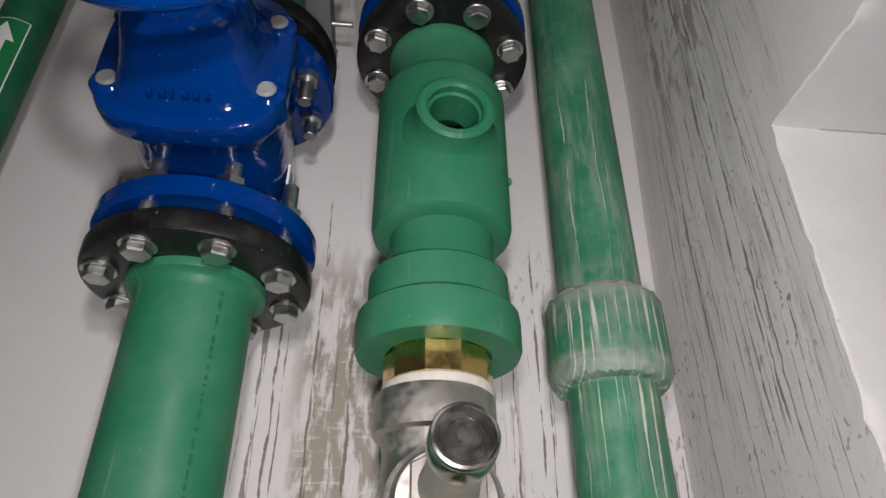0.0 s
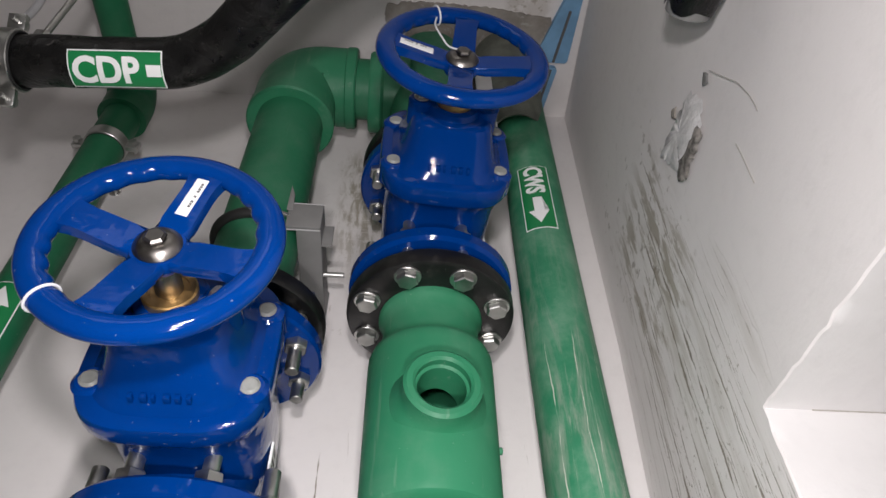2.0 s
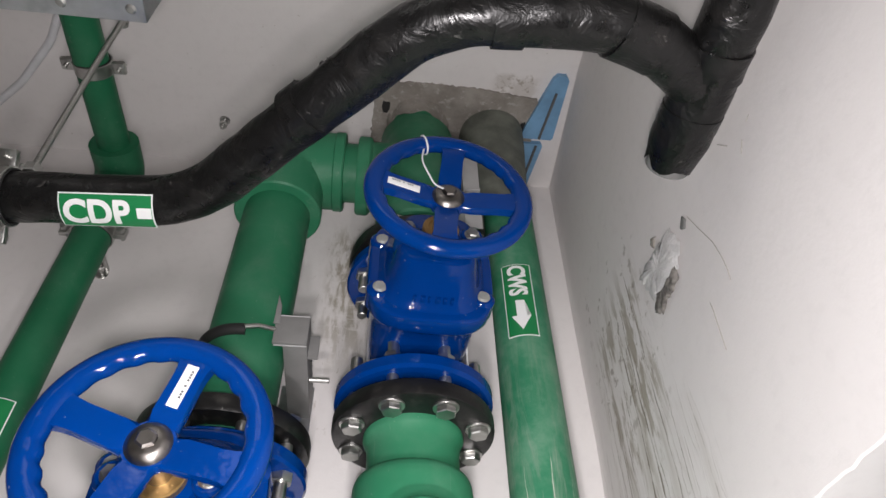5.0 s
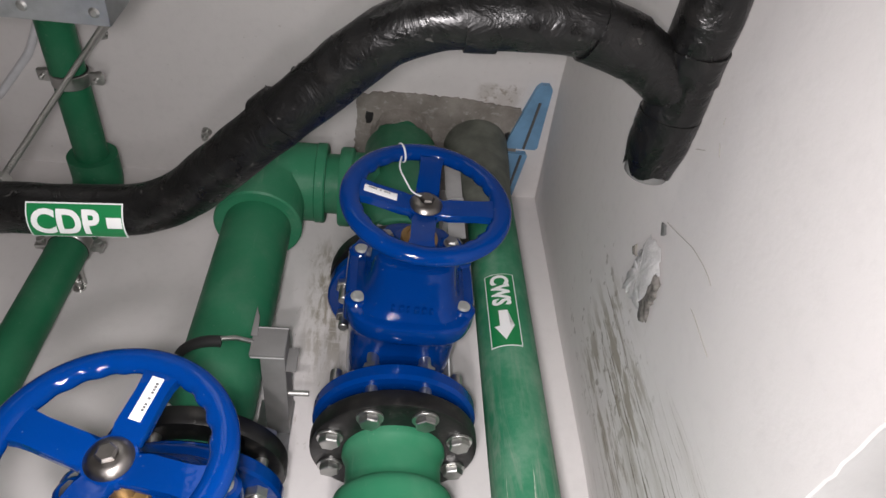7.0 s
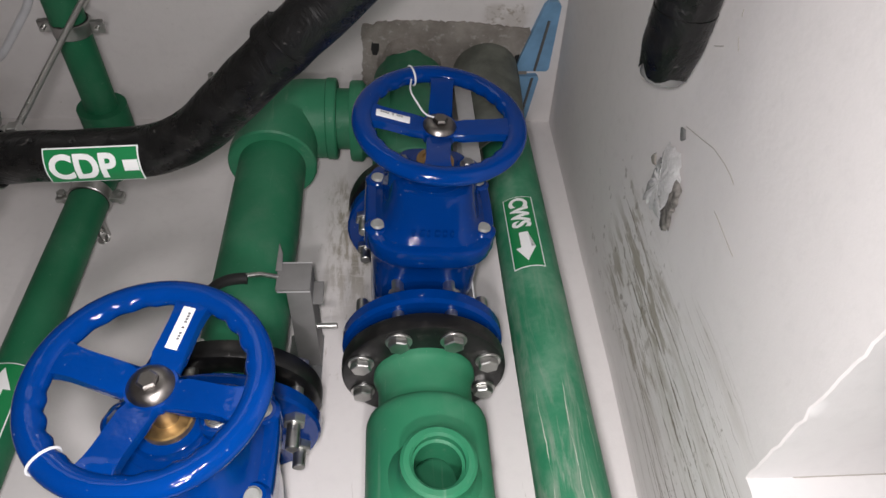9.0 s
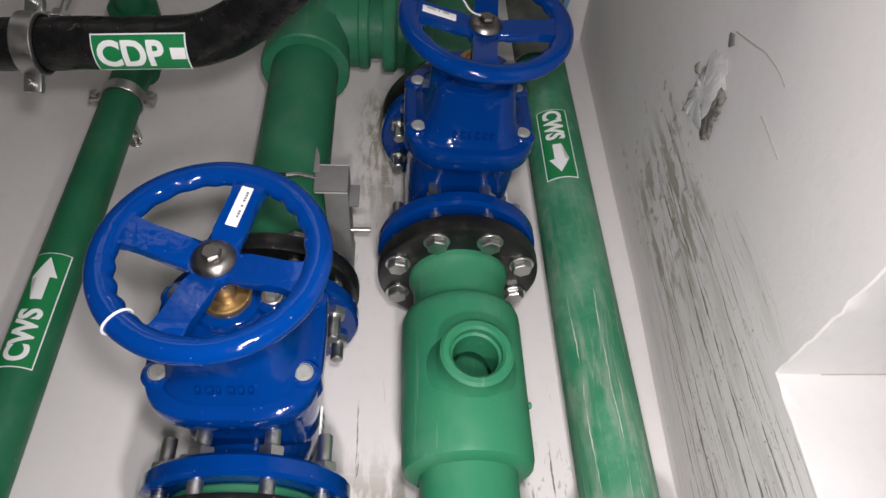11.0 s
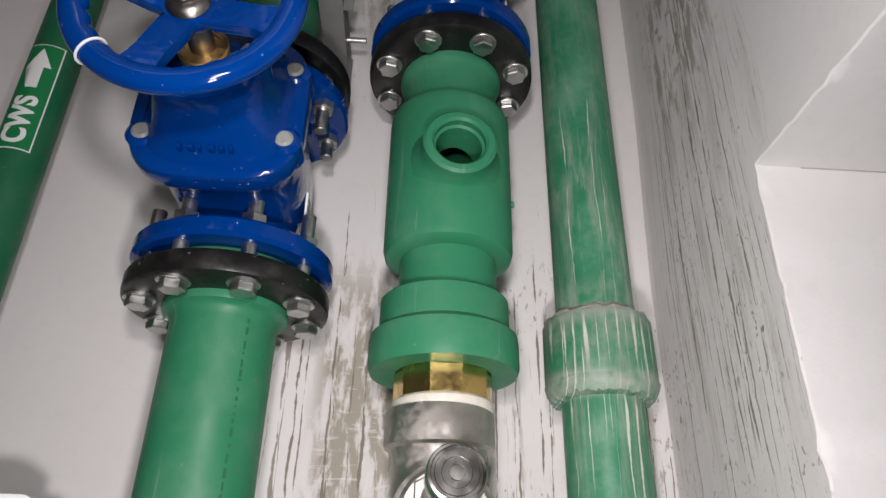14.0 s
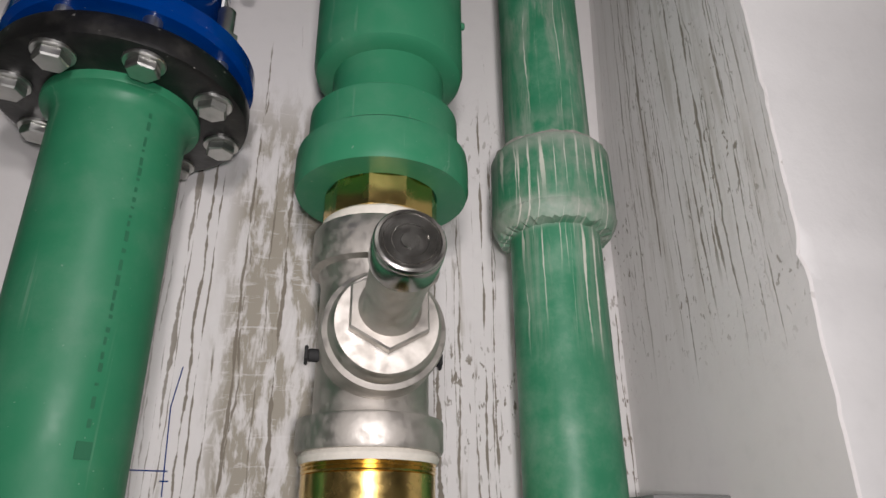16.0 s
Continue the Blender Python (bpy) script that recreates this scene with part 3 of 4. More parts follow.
    wheel.matrix_basis = pose(0, -0.279, MID + wheel_rise, wheel_tilt, 0, 0) @ pose(0, 0, 0, 0, -wheel_turn, 0) @ Matrix.Diagonal((wheel_size, 1, wheel_size, 1))
    arm = [(0.014, -0.0155), (0.028, -0.0138), (0.06, -0.013), (0.07, -0.0138), (0.077, -0.0155), (0.083, -0.016), (0.083, 0.016), (0.077, 0.0155), (0.07, 0.0138), (0.06, 0.013), (0.028, 0.0138), (0.014, 0.0155)]
    for k in range(4):
        bm = dished(outline(arm, -0.0045, 0.0065, 0.004))
        bmesh.ops.transform(bm, matrix=pose(0, 0, 0, 0, -90 * k, 0), verts=bm.verts)
        part("spoke", bm, BLUE, wheel)
    part("hub", lathe([(0, -0.012), (0.0195, -0.012), (0.0225, -0.006), (0.0232, 0.001), (0.0215, 0.0045), (0, 0.0045)], 40, FRONT), BLUE, wheel)
    bm = lathe([(0, 0.004), (0.0188, 0.004), (0.0192, 0.0055), (0.0175, 0.0082), (0.0145, 0.0108), (0.0115, 0.0122), (0, 0.0122)], 40, FRONT)
    prism(6, 0.009, 0.0118, 0.0172, 0.0018, FRONT, bm, 11)
    part("hub_nut", bm, NUT, wheel, "bright domed washer and hub nut")
    part("sticker", dished(block(0.034, 0.0725, -0.0056, -0.0046, -0.0054, 0.0054, 0.0003)), LABEL_WHITE, wheel, "white paper sticker with faint print")
    for k in range(10):
        if k not in (3, 5):
            part("print_bar", dished(block(0.0425 + 0.0026 * k, 0.0442 + 0.0026 * k, -0.0062, -0.0058, -0.0035, -0.0012)), INK, wheel)
    a = radians(tie_turn - wheel_turn)
    band = [((0.088 + 0.0129 * math.cos(b)) * math.cos(a), 0.0109 * math.sin(b) - DISH, (0.088 + 0.0129 * math.cos(b)) * math.sin(a)) for b in np.linspace(0, 2 * math.pi, 25)]
    part("cable_tie", sweep(band, 0.0012, 8), TIE, wheel, "white nylon cable tie round the rim")
    if string:
        a = radians(tie_turn + 4 - wheel_turn)
        c = radians(tie_turn + 40 - wheel_turn)
        line = [(0.076 * math.cos(a), -DISH - 0.004, 0.076 * math.sin(a)), (0.055 * math.cos(a + 0.25), -DISH - 0.008, 0.055 * math.sin(a + 0.25)), (0.02 * math.cos(c), -0.012, 0.02 * math.sin(c)), (0.006, -0.016, 0.0)]
        part("tie_string", sweep(rounded(line, 0.03, 6), 0.0011, 8), TIE, wheel, "white nylon string tied to the hub")
    return valve


DISH = 0.011  # how far the rim stands in front of the hub


def dished(bm):
    for v in bm.verts:
        v.co.y -= DISH * min(1.0, max(0.0, (v.co.x - 0.02) / 0.056))
    return bm


def rim_mesh():
    """The handwheel's rim in the xz plane, its inner side scalloped for the fingers between the spokes."""
    bm = bmesh.new()
    big, count, sides = 0.088, 192, 20
    rings = []
    for i in range(count):
        a = 2 * math.pi * i / count
        free = (a * 4 / (2 * math.pi)) % 1
        grip = 0.0012 * math.sin(a * 24 + math.sin(a * 3)) * min(1.0, max(0.0, 5 * (0.4 - abs(free - 0.5))))
        ring = []
        for b in np.linspace(0, 2 * math.pi, sides, endpoint=False):
            r, d = 0.0118 * math.cos(b), 0.0098 * math.sin(b)
            if r < 0:
                r = r + grip * math.cos(b) ** 2
            ring.append(bm.verts.new(((big + r) * math.cos(a), d - DISH, (big + r) * math.sin(a))))
        rings.append(ring)
    for i in range(count):
        a, b = rings[i], rings[(i + 1) % count]
        for j in range(sides):
            bm.faces.new((a[j], a[(j + 1) % sides], b[(j + 1) % sides], b[j]))
    return bm


def collar(z, d):
    """Stub-end profile at a ring's face, pointing along d."""
    return [(0.045, z - d * 0.002), (0.066, z - d * 0.002), (0.0664, z + d * 0.006), (0.0655, z + d * 0.0082), (0.0605, z + d * 0.0105), (0.0578, z + d * 0.0135), (0.056, z + d * 0.022)]


# left riser: pipe from the floor, valve, pipe to the elbow
backing_flange(XL, YL, ZLV, True, "black flange ring under the blue valve, with zinc bolts")
gate_valve(XL, YL + 0.003, ZLV, 0.5, 73, 2.2, 0.994, 0.0, 226, "glossy blue gate valve with handwheel on the green riser")
backing_flange(XL, YL, ZLV + TOP, False, "black flange ring on top of the blue valve, with zinc bolts")
low = thing("green_pipe", "green plastic riser pipe rising to the blue valve", "pipe", pose(XL, YL, 0), "green pipes")
part("pipe", lathe([(0, 0.0), (0.0555, 0.0), (0.0555, ZLV - 0.022)] + collar(ZLV, -1)[::-1][1:] + [(0, ZLV + 0.002)], 64), GREEN, low)
part("gasket", rod(0.079, ZLV + 0.0265, ZLV + 0.042, 0.002, 0, 48), GREEN_CLEAN, low, "green stub-end face")
part("print_bar", block(-0.0055, 0.0055, -0.0559, -0.0545, 1.624, 1.636, 0, pose(0, 0, 0, 0, 0, 39)), GREEN_INK, low)
rng = random.Random(5)
z = 1.645
while z < 1.9:
    size = rng.uniform(0.002, 0.009)
    part("print_bar", block(-0.0011, 0.0011 + rng.uniform(0, 0.001), -0.0557, -0.055, z, z + size, 0, pose(0, 0, 0, 0, 0, 39)), GREEN_INK, low)
    z += size + rng.uniform(0.002, 0.008)


up = thing("green_pipe", "green plastic riser pipe with a clamp band above the blue valve", "pipe", pose(XL, YL, 0), "green pipes")
zt = ZLV + TOP
part("pipe", lathe([(0, zt - 0.002)] + collar(zt, 1) + [(0.0555, ZH - 0.1), (0, ZH - 0.1)], 64), GREEN, up)
part("gasket", rod(0.079, zt - 0.042, zt - 0.0265, 0.002, 0, 48), GREEN_CLEAN, up, "green stub-end face")
elb = thing("pipe_elbow", "green plastic elbow turning the riser into the crossover", "pipe elbow", pose(XL, YL, ZH), "green fittings")
part("bend", sweep(rounded([(0, 0, -0.125), (0, 0, 0), (0.1, 0, 0)], 0.06, 12), 0.0715, 48), GREEN_CLEAN, elb)
part("socket_lip", rod(0.074, -0.13, -0.105, 0.003, 0, 48), GREEN_CLEAN, elb)
part("socket_lip", rod(0.074, 0.085, 0.105, 0.003, 0, 48, pose(0, 0, 0, 0, 90, 0)), GREEN_CLEAN, elb)
cross = thing("green_pipe", "short green plastic crossover pipe between elbow and tee", "pipe", pose(XL, YL, ZH), "green pipes")
part("pipe", rod(0.0555, 0.09, 0.2, 0.001, 0, 48, pose(0, 0, 0, 0, 90, 0)), GREEN, cross)

# middle riser: drain tee, valve, crossover tee
backing_flange(XM, YM, ZRV, True, "black flange ring between green tee and blue valve, with zinc bolts")
gate_valve(XM, YM, ZRV, 3.2, 175, 2.5, 1.035, 0.002, 110, "glossy blue gate valve with handwheel near the ceiling", True)
backing_flange(XM, YM, ZRV + TOP, False, "black flange ring on the upper valve, with zinc bolts")
zt = ZRV + TOP
tee = thing("pipe_tee", "green plastic tee where the crossover meets the riser", "pipe tee", pose(XM, YM, 0), "green fittings")
part("run", lathe([(0, zt - 0.002)] + collar(zt, 1) + [(0.0555, zt + 0.05), (0.068, zt + 0.052), (0.0715, zt + 0.056), (0.0715, 2.93), (0.068, 2.935), (0.0555, 2.937), (0.0555, 3.06), (0, 3.06)], 64), GREEN_CLEAN, tee)
part("branch", lathe([(0.05, 0.04), (0.066, 0.04), (0.066, 0.085), (0.0715, 0.088), (0.074, 0.091), (0.074, 0.108), (0.071, 0.112), (0.05, 0.112)], 48, pose(0, 0, ZH, 0, -90, 0)), GREEN_CLEAN, tee)
part("gasket", rod(0.079, zt - 0.042, zt - 0.0265, 0.002, 0, 48), GREEN_CLEAN, tee, "green stub-end face")

low_tee = thing("pipe_tee", "green plastic tee with an open side outlet below the blue valve", "pipe tee", pose(XM, YM, 0), "green fittings")
run = lathe([(0, ZRV + 0.002)] + collar(ZRV, -1)[:3] + [(0.0645, ZRV - 0.01), (0.0615, ZRV - 0.017), (0.0602, ZRV - 0.026), (0.06, 2.211), (0.0612, 2.2075), (0.0675, 2.2045), (0.0722, 2.2005), (0.0748, 2.193), (0.0755, 2.184), (0.0755, 2.012), (0.073, 2.003), (0.066, 1.998), (0.05, 1.998), (0.05, 2.2), (0, 2.2)], 72)
run_ob = part("run", run, GREEN_CLEAN, low_tee)
drill = finish(rod(0.0262, -0.12, -0.02, 0.001, 0, 40, pose(0, 0, 2.103, 0, 0, 3.2) @ pose(0, 0, 0, -90, 0, 0)), "drill", GREEN_CLEAN, low_tee)
cut = run_ob.modifiers.new("bore", "BOOLEAN")
cut.object, cut.operation, cut.solver = drill, "DIFFERENCE", "EXACT"
bpy.context.view_layer.update()
bored = bpy.data.meshes.new_from_object(run_ob.evaluated_get(bpy.context.evaluated_depsgraph_get()))
run_ob.modifiers.clear()
run_ob.data = bored
bored.set_sharp_from_angle(angle=radians(38))
bpy.data.objects.remove(drill)
part("gasket", rod(0.079, ZRV + 0.0265, ZRV + 0.042, 0.002, 0, 48), GREEN_CLEAN, low_tee, "green stub-end face")
out = pose(0, 0, 2.103, 0, 0, 3.2) @ FRONT
part("outlet", lathe([(0.026, 0.066), (0.026, 0.088), (0.029, 0.09), (0.029, 0.098), (0.032, 0.101), (0.038, 0.101), (0.0415, 0.098), (0.0415, 0.08), (0.045, 0.072), (0.052, 0.06), (0.026, 0.06), (0.026, 0.066)], 48, out), GREEN_CLEAN, low_tee, "open socket outlet")
part("moulding_nub", lathe([(0, 0.072), (0.0042, 0.072), (0.0042, 0.0775), (0.003, 0.079), (0, 0.0795)], 14, pose(0, 0, 2.078, 0, 90, -8)), GREEN_CLEAN, low_tee)
nip = thing("green_pipe", "short green pipe between tee and transition fitting", "pipe", pose(XM, YM, 0), "green pipes")
part("pipe", rod(0.0555, 1.946, 1.999, 0.001, 0, 48), GREEN_CLEAN, nip)
trans = thing("transition_fitting", "green plastic fitting with a brass thread below the tee", "pipe fitting", pose(XM - 0.003, YM, 0), "green fittings")
part("socket", lathe([(0, 1.95), (0.068, 1.95), (0.0715, 1.947), (0.072, 1.913), (0.0805, 1.906), (0.0815, 1.898), (0.0815, 1.872), (0.079, 1.866), (0.052, 1.866), (0.05, 1.87), (0, 1.87)], 72), GREEN_CLEAN, trans)
finish(prism(10, 0.0525, 1.836, 1.868, 0.001), "brass_insert", BRASS, trans, "faceted brass insert", 20)
part("thread_tape", lathe([(0, 1.839), (0.048, 1.839), (0.0535, 1.834), (0.0545, 1.828), (0.053, 1.822), (0, 1.822)], 48), PTFE, trans, "white thread tape")

# stainless valve under the transition
sv = thing("stainless_valve", "cast stainless inline valve with a round side plug", "valve", pose(XM - 0.006, YM, 0))
part("body", lathe([(0, 1.825), (0.0555, 1.825), (0.0568, 1.823), (0.0572, 1.792), (0.0562, 1.789), (0.05, 1.7865), (0.0475, 1.775), (0.0475, 1.668), (0.049, 1.663), (0.0588, 1.6608), (0.0596, 1.659), (0.0596, 1.638), (0.0585, 1.6355), (0, 1.635)], 64), STEEL, sv)
cap = pose(0.001, 0, 1.718) @ FRONT
part("side_boss", lathe([(0, 0.0), (0.046, 0.0), (0.047, 0.03), (0.0475, 0.074), (0.0465, 0.078), (0.0425, 0.08), (0.041, 0.084), (0.0405, 0.092), (0.038, 0.095), (0, 0.095)], 64, cap), STEEL, sv)
lean = pose(0.002, 0, 1.716, 84, 0, 0)
part("plug_hex", prism(6, 0.033, 0.094, 0.104, 0.0015, lean, None, 30), STEEL, sv)
part("plug_stem", lathe([(0, 0.1), (0.0235, 0.1), (0.023, 0.106), (0.0205, 0.11), (0.0205, 0.1735), (0, 0.1735)], 48, lean), STEEL, sv)
part("plug_cap", lathe([(0, 0.172), (0.0205, 0.172), (0.023, 0.175), (0.023, 0.192), (0.0215, 0.195), (0.0225, 0.1965), (0.0225, 0.1985), (0.0215, 0.2), (0.0195, 0.2004), (0.019, 0.1992), (0.0168, 0.1992), (0.0163, 0.2002), (0.0115, 0.2002), (0.011, 0.1995), (0.006, 0.1995), (0.0055, 0.2), (0, 0.2002)], 48, lean), BRIGHT, sv, "turned bright plug cap")
for sx in (-1, 1):
    bm = rod(0.0055, 0.044, 0.054, 0.001, 0, 16, pose(0, -0.012, 1.712, 0, 90 * sx, 0))
    prism(6, 0.0085, 0.054, 0.057, 0.001, pose(0, -0.012, 1.712, 0, 90 * sx, 0), bm)
    part("side_screw", bm, DARK, sv)
part("thread_tape", lathe([(0, 1.637), (0.054, 1.636), (0.0565, 1.632), (0.055, 1.627), (0, 1.627)], 48), PTFE, sv, "white thread tape")
nipple = thing("brass_nipple", "yellow brass threaded nipple under the stainless valve", "pipe fitting", pose(XM - 0.006, YM, 0))
part("thread", lathe([(0, 1.63), (0.0525, 1.63), (0.054, 1.627), (0.0525, 1.6255), (0.054, 1.624), (0.0525, 1.6225), (0.054, 1.621), (0.0525, 1.6195), (0, 1.6195)], 64), BRASS, nipple)
part("tube", rod(0.053, 1.5, 1.6195, 0.001, 0, 64), BRASS, nipple)
drop = thing("green_pipe", "green plastic pipe from the floor to the brass nipple", "pipe", pose(XM - 0.006, YM, 0), "green pipes")
part("pipe", rod(0.0555, 0.0, 1.5, 0.001, 0, 48), GREEN, drop)

# make-up water pipe with its coupling and sleeve
cws = thing("green_pipe", "green plastic pipe with dried cement runs, along the wall corner", "pipe", pose(XW, YW, 0), "green pipes")
part("pipe", rod(0.045, 0.0, 3.05, 0.001, 0, 64), GREEN_LIMED, cws)
coup = thing("pipe_coupling", "green coupling caked with cement runs", "pipe coupling", pose(XW, YW, 0))
part("sleeve", lathe([(0.04, 1.94), (0.058, 1.94), (0.0615, 1.934), (0.062, 1.868), (0.061, 1.864), (0.04, 1.864), (0.04, 1.94)], 64), GREEN_LIMED, coup)
lip = lathe([(0.04, 1.8665), (0.0615, 1.8665), (0.0618, 1.862), (0.0605, 1.857), (0.056, 1.849), (0.04, 1.846), (0.04, 1.8665)], 144)
for v in lip.verts:
    turn = math.atan2(v.co.y, v.co.x)
    if v.co.z < 1.864 and v.co.xy.length > 0.05:
        drip = noise.noise(Vector((math.cos(turn) * 9, math.sin(turn) * 9, 1))) + 0.7 * noise.noise(Vector((math.cos(turn) * 24, math.sin(turn) * 24, 4)))
        v.co.z += 0.0045 * drip
        v.co.x, v.co.y = v.co.x * (1 + 0.03 * drip), v.co.y * (1 + 0.03 * drip)
part("lip", lip, GREEN_LIMED, coup)
crust = lathe([(0.0445, 1.937), (0.0585, 1.937), (0.0582, 1.9412), (0.053, 1.9425), (0.048, 1.945), (0.0455, 1.95), (0.0445, 1.95), (0.0445, 1.937)], 120)
for v in crust.verts:
    if v.co.z > 1.9405:
        v.co.z += 0.004 * noise.noise(Vector((v.co.x * 90, v.co.y * 90, 6)))
part("cement_crust", crust, CRUST, coup, "grey dried cement crust")


# ---- ceiling penetration ----
def ragged(points, amount, seed):
    rng = random.Random(seed)
    out = []
    points = [Vector((*p, 0)) for p in points]
    for a, b in zip(points, points[1:] + points[:1]):
        n = max(1, int((b - a).length / 0.006))
        for i in range(n):
            p = a.lerp(b, i / n)
            out.append((p.x + rng.uniform(-amount, amount), p.y + rng.uniform(-amount, amount)))
    return out


def flat(points, z0, z1, name, material, label, category, parent=None):
    """A thin plate under the ceiling with a given outline in plan."""
    bm = bmesh.new()
    a = [bm.verts.new((x, y, z0)) for x, y in points]
    b = [bm.verts.new((x, y, z1)) for x, y in points]
    bm.faces.new(a)
    bm.faces.new(b[::-1])
    for i in range(len(a)):
        j = (i + 1) % len(a)
        bm.faces.new((a[i], b[i], b[j], a[j]))
    ob = finish(bm, name, material, parent)
    return tagged(ob, label, category)


flat(ragged([(-0.04, 0.745), (-0.035, 0.52), (0.03, 0.508), (0.17, 0.51), (0.3, 0.522), (0.31, 0.745)], 0.0028, 3), ZC - 0.005, ZC + 0.01, "mortar_patch", MORTAR, "rough grey mortar patch round the pipes on the ceiling", "patch")["kind"] = "structure"


# ---- condensate pipe ----
ZK = 2.412
cdp = thing("insulated_pipe", "black foam-wrapped condensate pipe hung under the ceiling", "insulated pipe")
main = [(-2.39, 0.50, ZK), (-0.44, 0.358, ZK), (-0.226, 0.3455, ZK), (0.035, 0.082, ZK), (0.22, 0.073, ZK), (0.312, 0.132, ZK)]
part("wrap", sweep(dense(rounded(main, 0.15, 14), 0.006), 0.0292, 36, None, 0.07), WRAP, cdp)
stub = sweep(dense([(0.3115, 0.229, ZK), (0.3125, 0.1, ZK), (0.3125, -1.2, ZK)], 0.006), 0.031, 36, None, 0.09)
for v in stub.verts:
    if v.co.y > 0.194:
        k = (v.co.y - 0.194) / 0.035
        v.co.y += 0.013 * k * noise.noise(Vector((v.co.x * 70, 3, v.co.z * 70)))
        v.co.x = 0.3115 + (v.co.x - 0.3115) * (1 - 0.12 * k)
        v.co.z = ZK + (v.co.z - ZK) * (1 - 0.12 * k)
part("branch_wrap", stub, WRAP, cdp)
part("inner_pipe", sweep([(0.3115, 0.237, ZK), (0.3115, 0.195, ZK)], 0.0245, 28, None, 0.1), GREY, cdp, "scuffed cut end of the inner pipe")
for a, b, r in (((0.085, 0.0805, ZK), (0.115, 0.079, ZK), 0.0312), ((0.205, 0.078, ZK), (0.25, 0.093, ZK), 0.0318),
                ((0.312, 0.178, ZK), (0.312, 0.158, ZK), 0.0322), ((0.3125, 0.115, ZK), (0.3125, 0.085, ZK), 0.0332), ((-0.1, 0.2145, ZK), (-0.085, 0.2, ZK), 0.0312)):
    part("tape_band", sweep(dense([a, b], 0.005), r, 36, None, 0.07), WRAP, cdp)


def crumb(centre, size, seed, squash=(1, 1, 1)):
    bm = bmesh.new()
    bmesh.ops.create_icosphere(bm, subdivisions=2, radius=1)
    for v in bm.verts:
        v.co = Vector(centre) + Vector([c * k for c, k in zip(v.co * size * (1 + 0.5 * noise.noise(v.co * 1.7 + Vector((seed, 0, 0)))), squash)])
    return bm


def torn_flap(a, b, out, reach, seed):
    """A thin torn strip of wrap standing out from the pipe between a and b."""
    rng = random.Random(seed)
    bm = bmesh.new()
    a, b, out = Vector(a), Vector(b), Vector(out).normalized()
    rows = []
    for k in range(15):
        s = k / 14
        base = a.lerp(b, s)
        tip = reach * (0.45 + 0.75 * abs(noise.noise(Vector((s * 5, seed, 0))))) * (1 if 0.35 < s else 0.6) * rng.uniform(0.75, 1.1) * min(1, 6 * s + 0.3, 6 * (1 - s) + 0.3)
        rows.append([bm.verts.new(base + out * d + Vector((0, 0, z + rng.uniform(-0.0008, 0.0008)))) for d, z in ((-0.008, 0.002), (tip * 0.6, 0.0), (tip, -0.003), (tip, -0.0045), (tip * 0.6, -0.002), (-0.008, 0.0))])
    for p, q in zip(rows, rows[1:]):
        for i in range(6):
            bm.faces.new((p[i], p[(i + 1) % 6], q[(i + 1) % 6], q[i]))
    bm.faces.new(rows[0])
    bm.faces.new(rows[-1][::-1])
    return bm


part("torn_flap", torn_flap((-0.112, 0.211, ZK + 0.016), (-0.092, 0.191, ZK + 0.016), (-0.6, -0.62, 0.5), 0.029, 4), WRAP, cdp)
part("torn_flap", torn_flap((-0.09, 0.19, ZK + 0.016), (-0.058, 0.158, ZK + 0.016), (-0.6, -0.62, 0.5), 0.024, 9), WRAP, cdp)


# ---- signs on the pipes ----
def letters(text, length, height, depth=0.0004):
    """A mesh of the text in the xy plane, centred, fitted to that length and height."""
    curve = bpy.data.curves.new("sign", "FONT")
    curve.body, curve.size, curve.align_x, curve.align_y, curve.resolution_u = text, height / 0.69, "CENTER", "CENTER", 4
    curve.offset = height * 0.05
    curve.extrude = depth
    ob = bpy.data.objects.new("sign", curve)
    scene.collection.objects.link(ob)
    bpy.context.view_layer.update()
    mesh = bpy.data.meshes.new_from_object(ob.evaluated_get(bpy.context.evaluated_depsgraph_get()))
    bm = bmesh.new()
    bm.from_mesh(mesh)
    bpy.data.objects.remove(ob)
    bpy.data.curves.remove(curve)
    bpy.data.meshes.remove(mesh)
    lo, hi = ([f(v.co[n] for v in bm.verts) for n in (0, 1)] for f in (min, max))
    for v in bm.verts:
        v.co.x = (v.co.x - (lo[0] + hi[0]) / 2) * length / (hi[0] - lo[0])
        v.co.y = (v.co.y - (lo[1] + hi[1]) / 2) * height / (hi[1] - lo[1])
    return bm


def plate(w, h, depth=0.0003):
    bm = bmesh.new()
    bmesh.ops.create_cube(bm, size=1)
    bmesh.ops.transform(bm, matrix=Matrix.Diagonal((w, h, depth * 2, 1)), verts=bm.verts)
    return bm


def arrow(length, width):
    """A block arrow along +x, centred."""
    bm = bmesh.new()
    l, w = length / 2, width / 2
    pts = [(-l, -w * 0.45), (l * 0.05, -w * 0.45), (l * 0.05, -w), (l, 0), (l * 0.05, w), (l * 0.05, w * 0.45), (-l, w * 0.45)]
    a = [bm.verts.new((x, y, 0.0004)) for x, y in pts]
    b = [bm.verts.new((x, y, -0.0004)) for x, y in pts]
    bm.faces.new(a)
    bm.faces.new(b[::-1])
    for i in range(len(a)):
        j = (i + 1) % len(a)
        bm.faces.new((a[i], b[i], b[j], a[j]))
    return bm


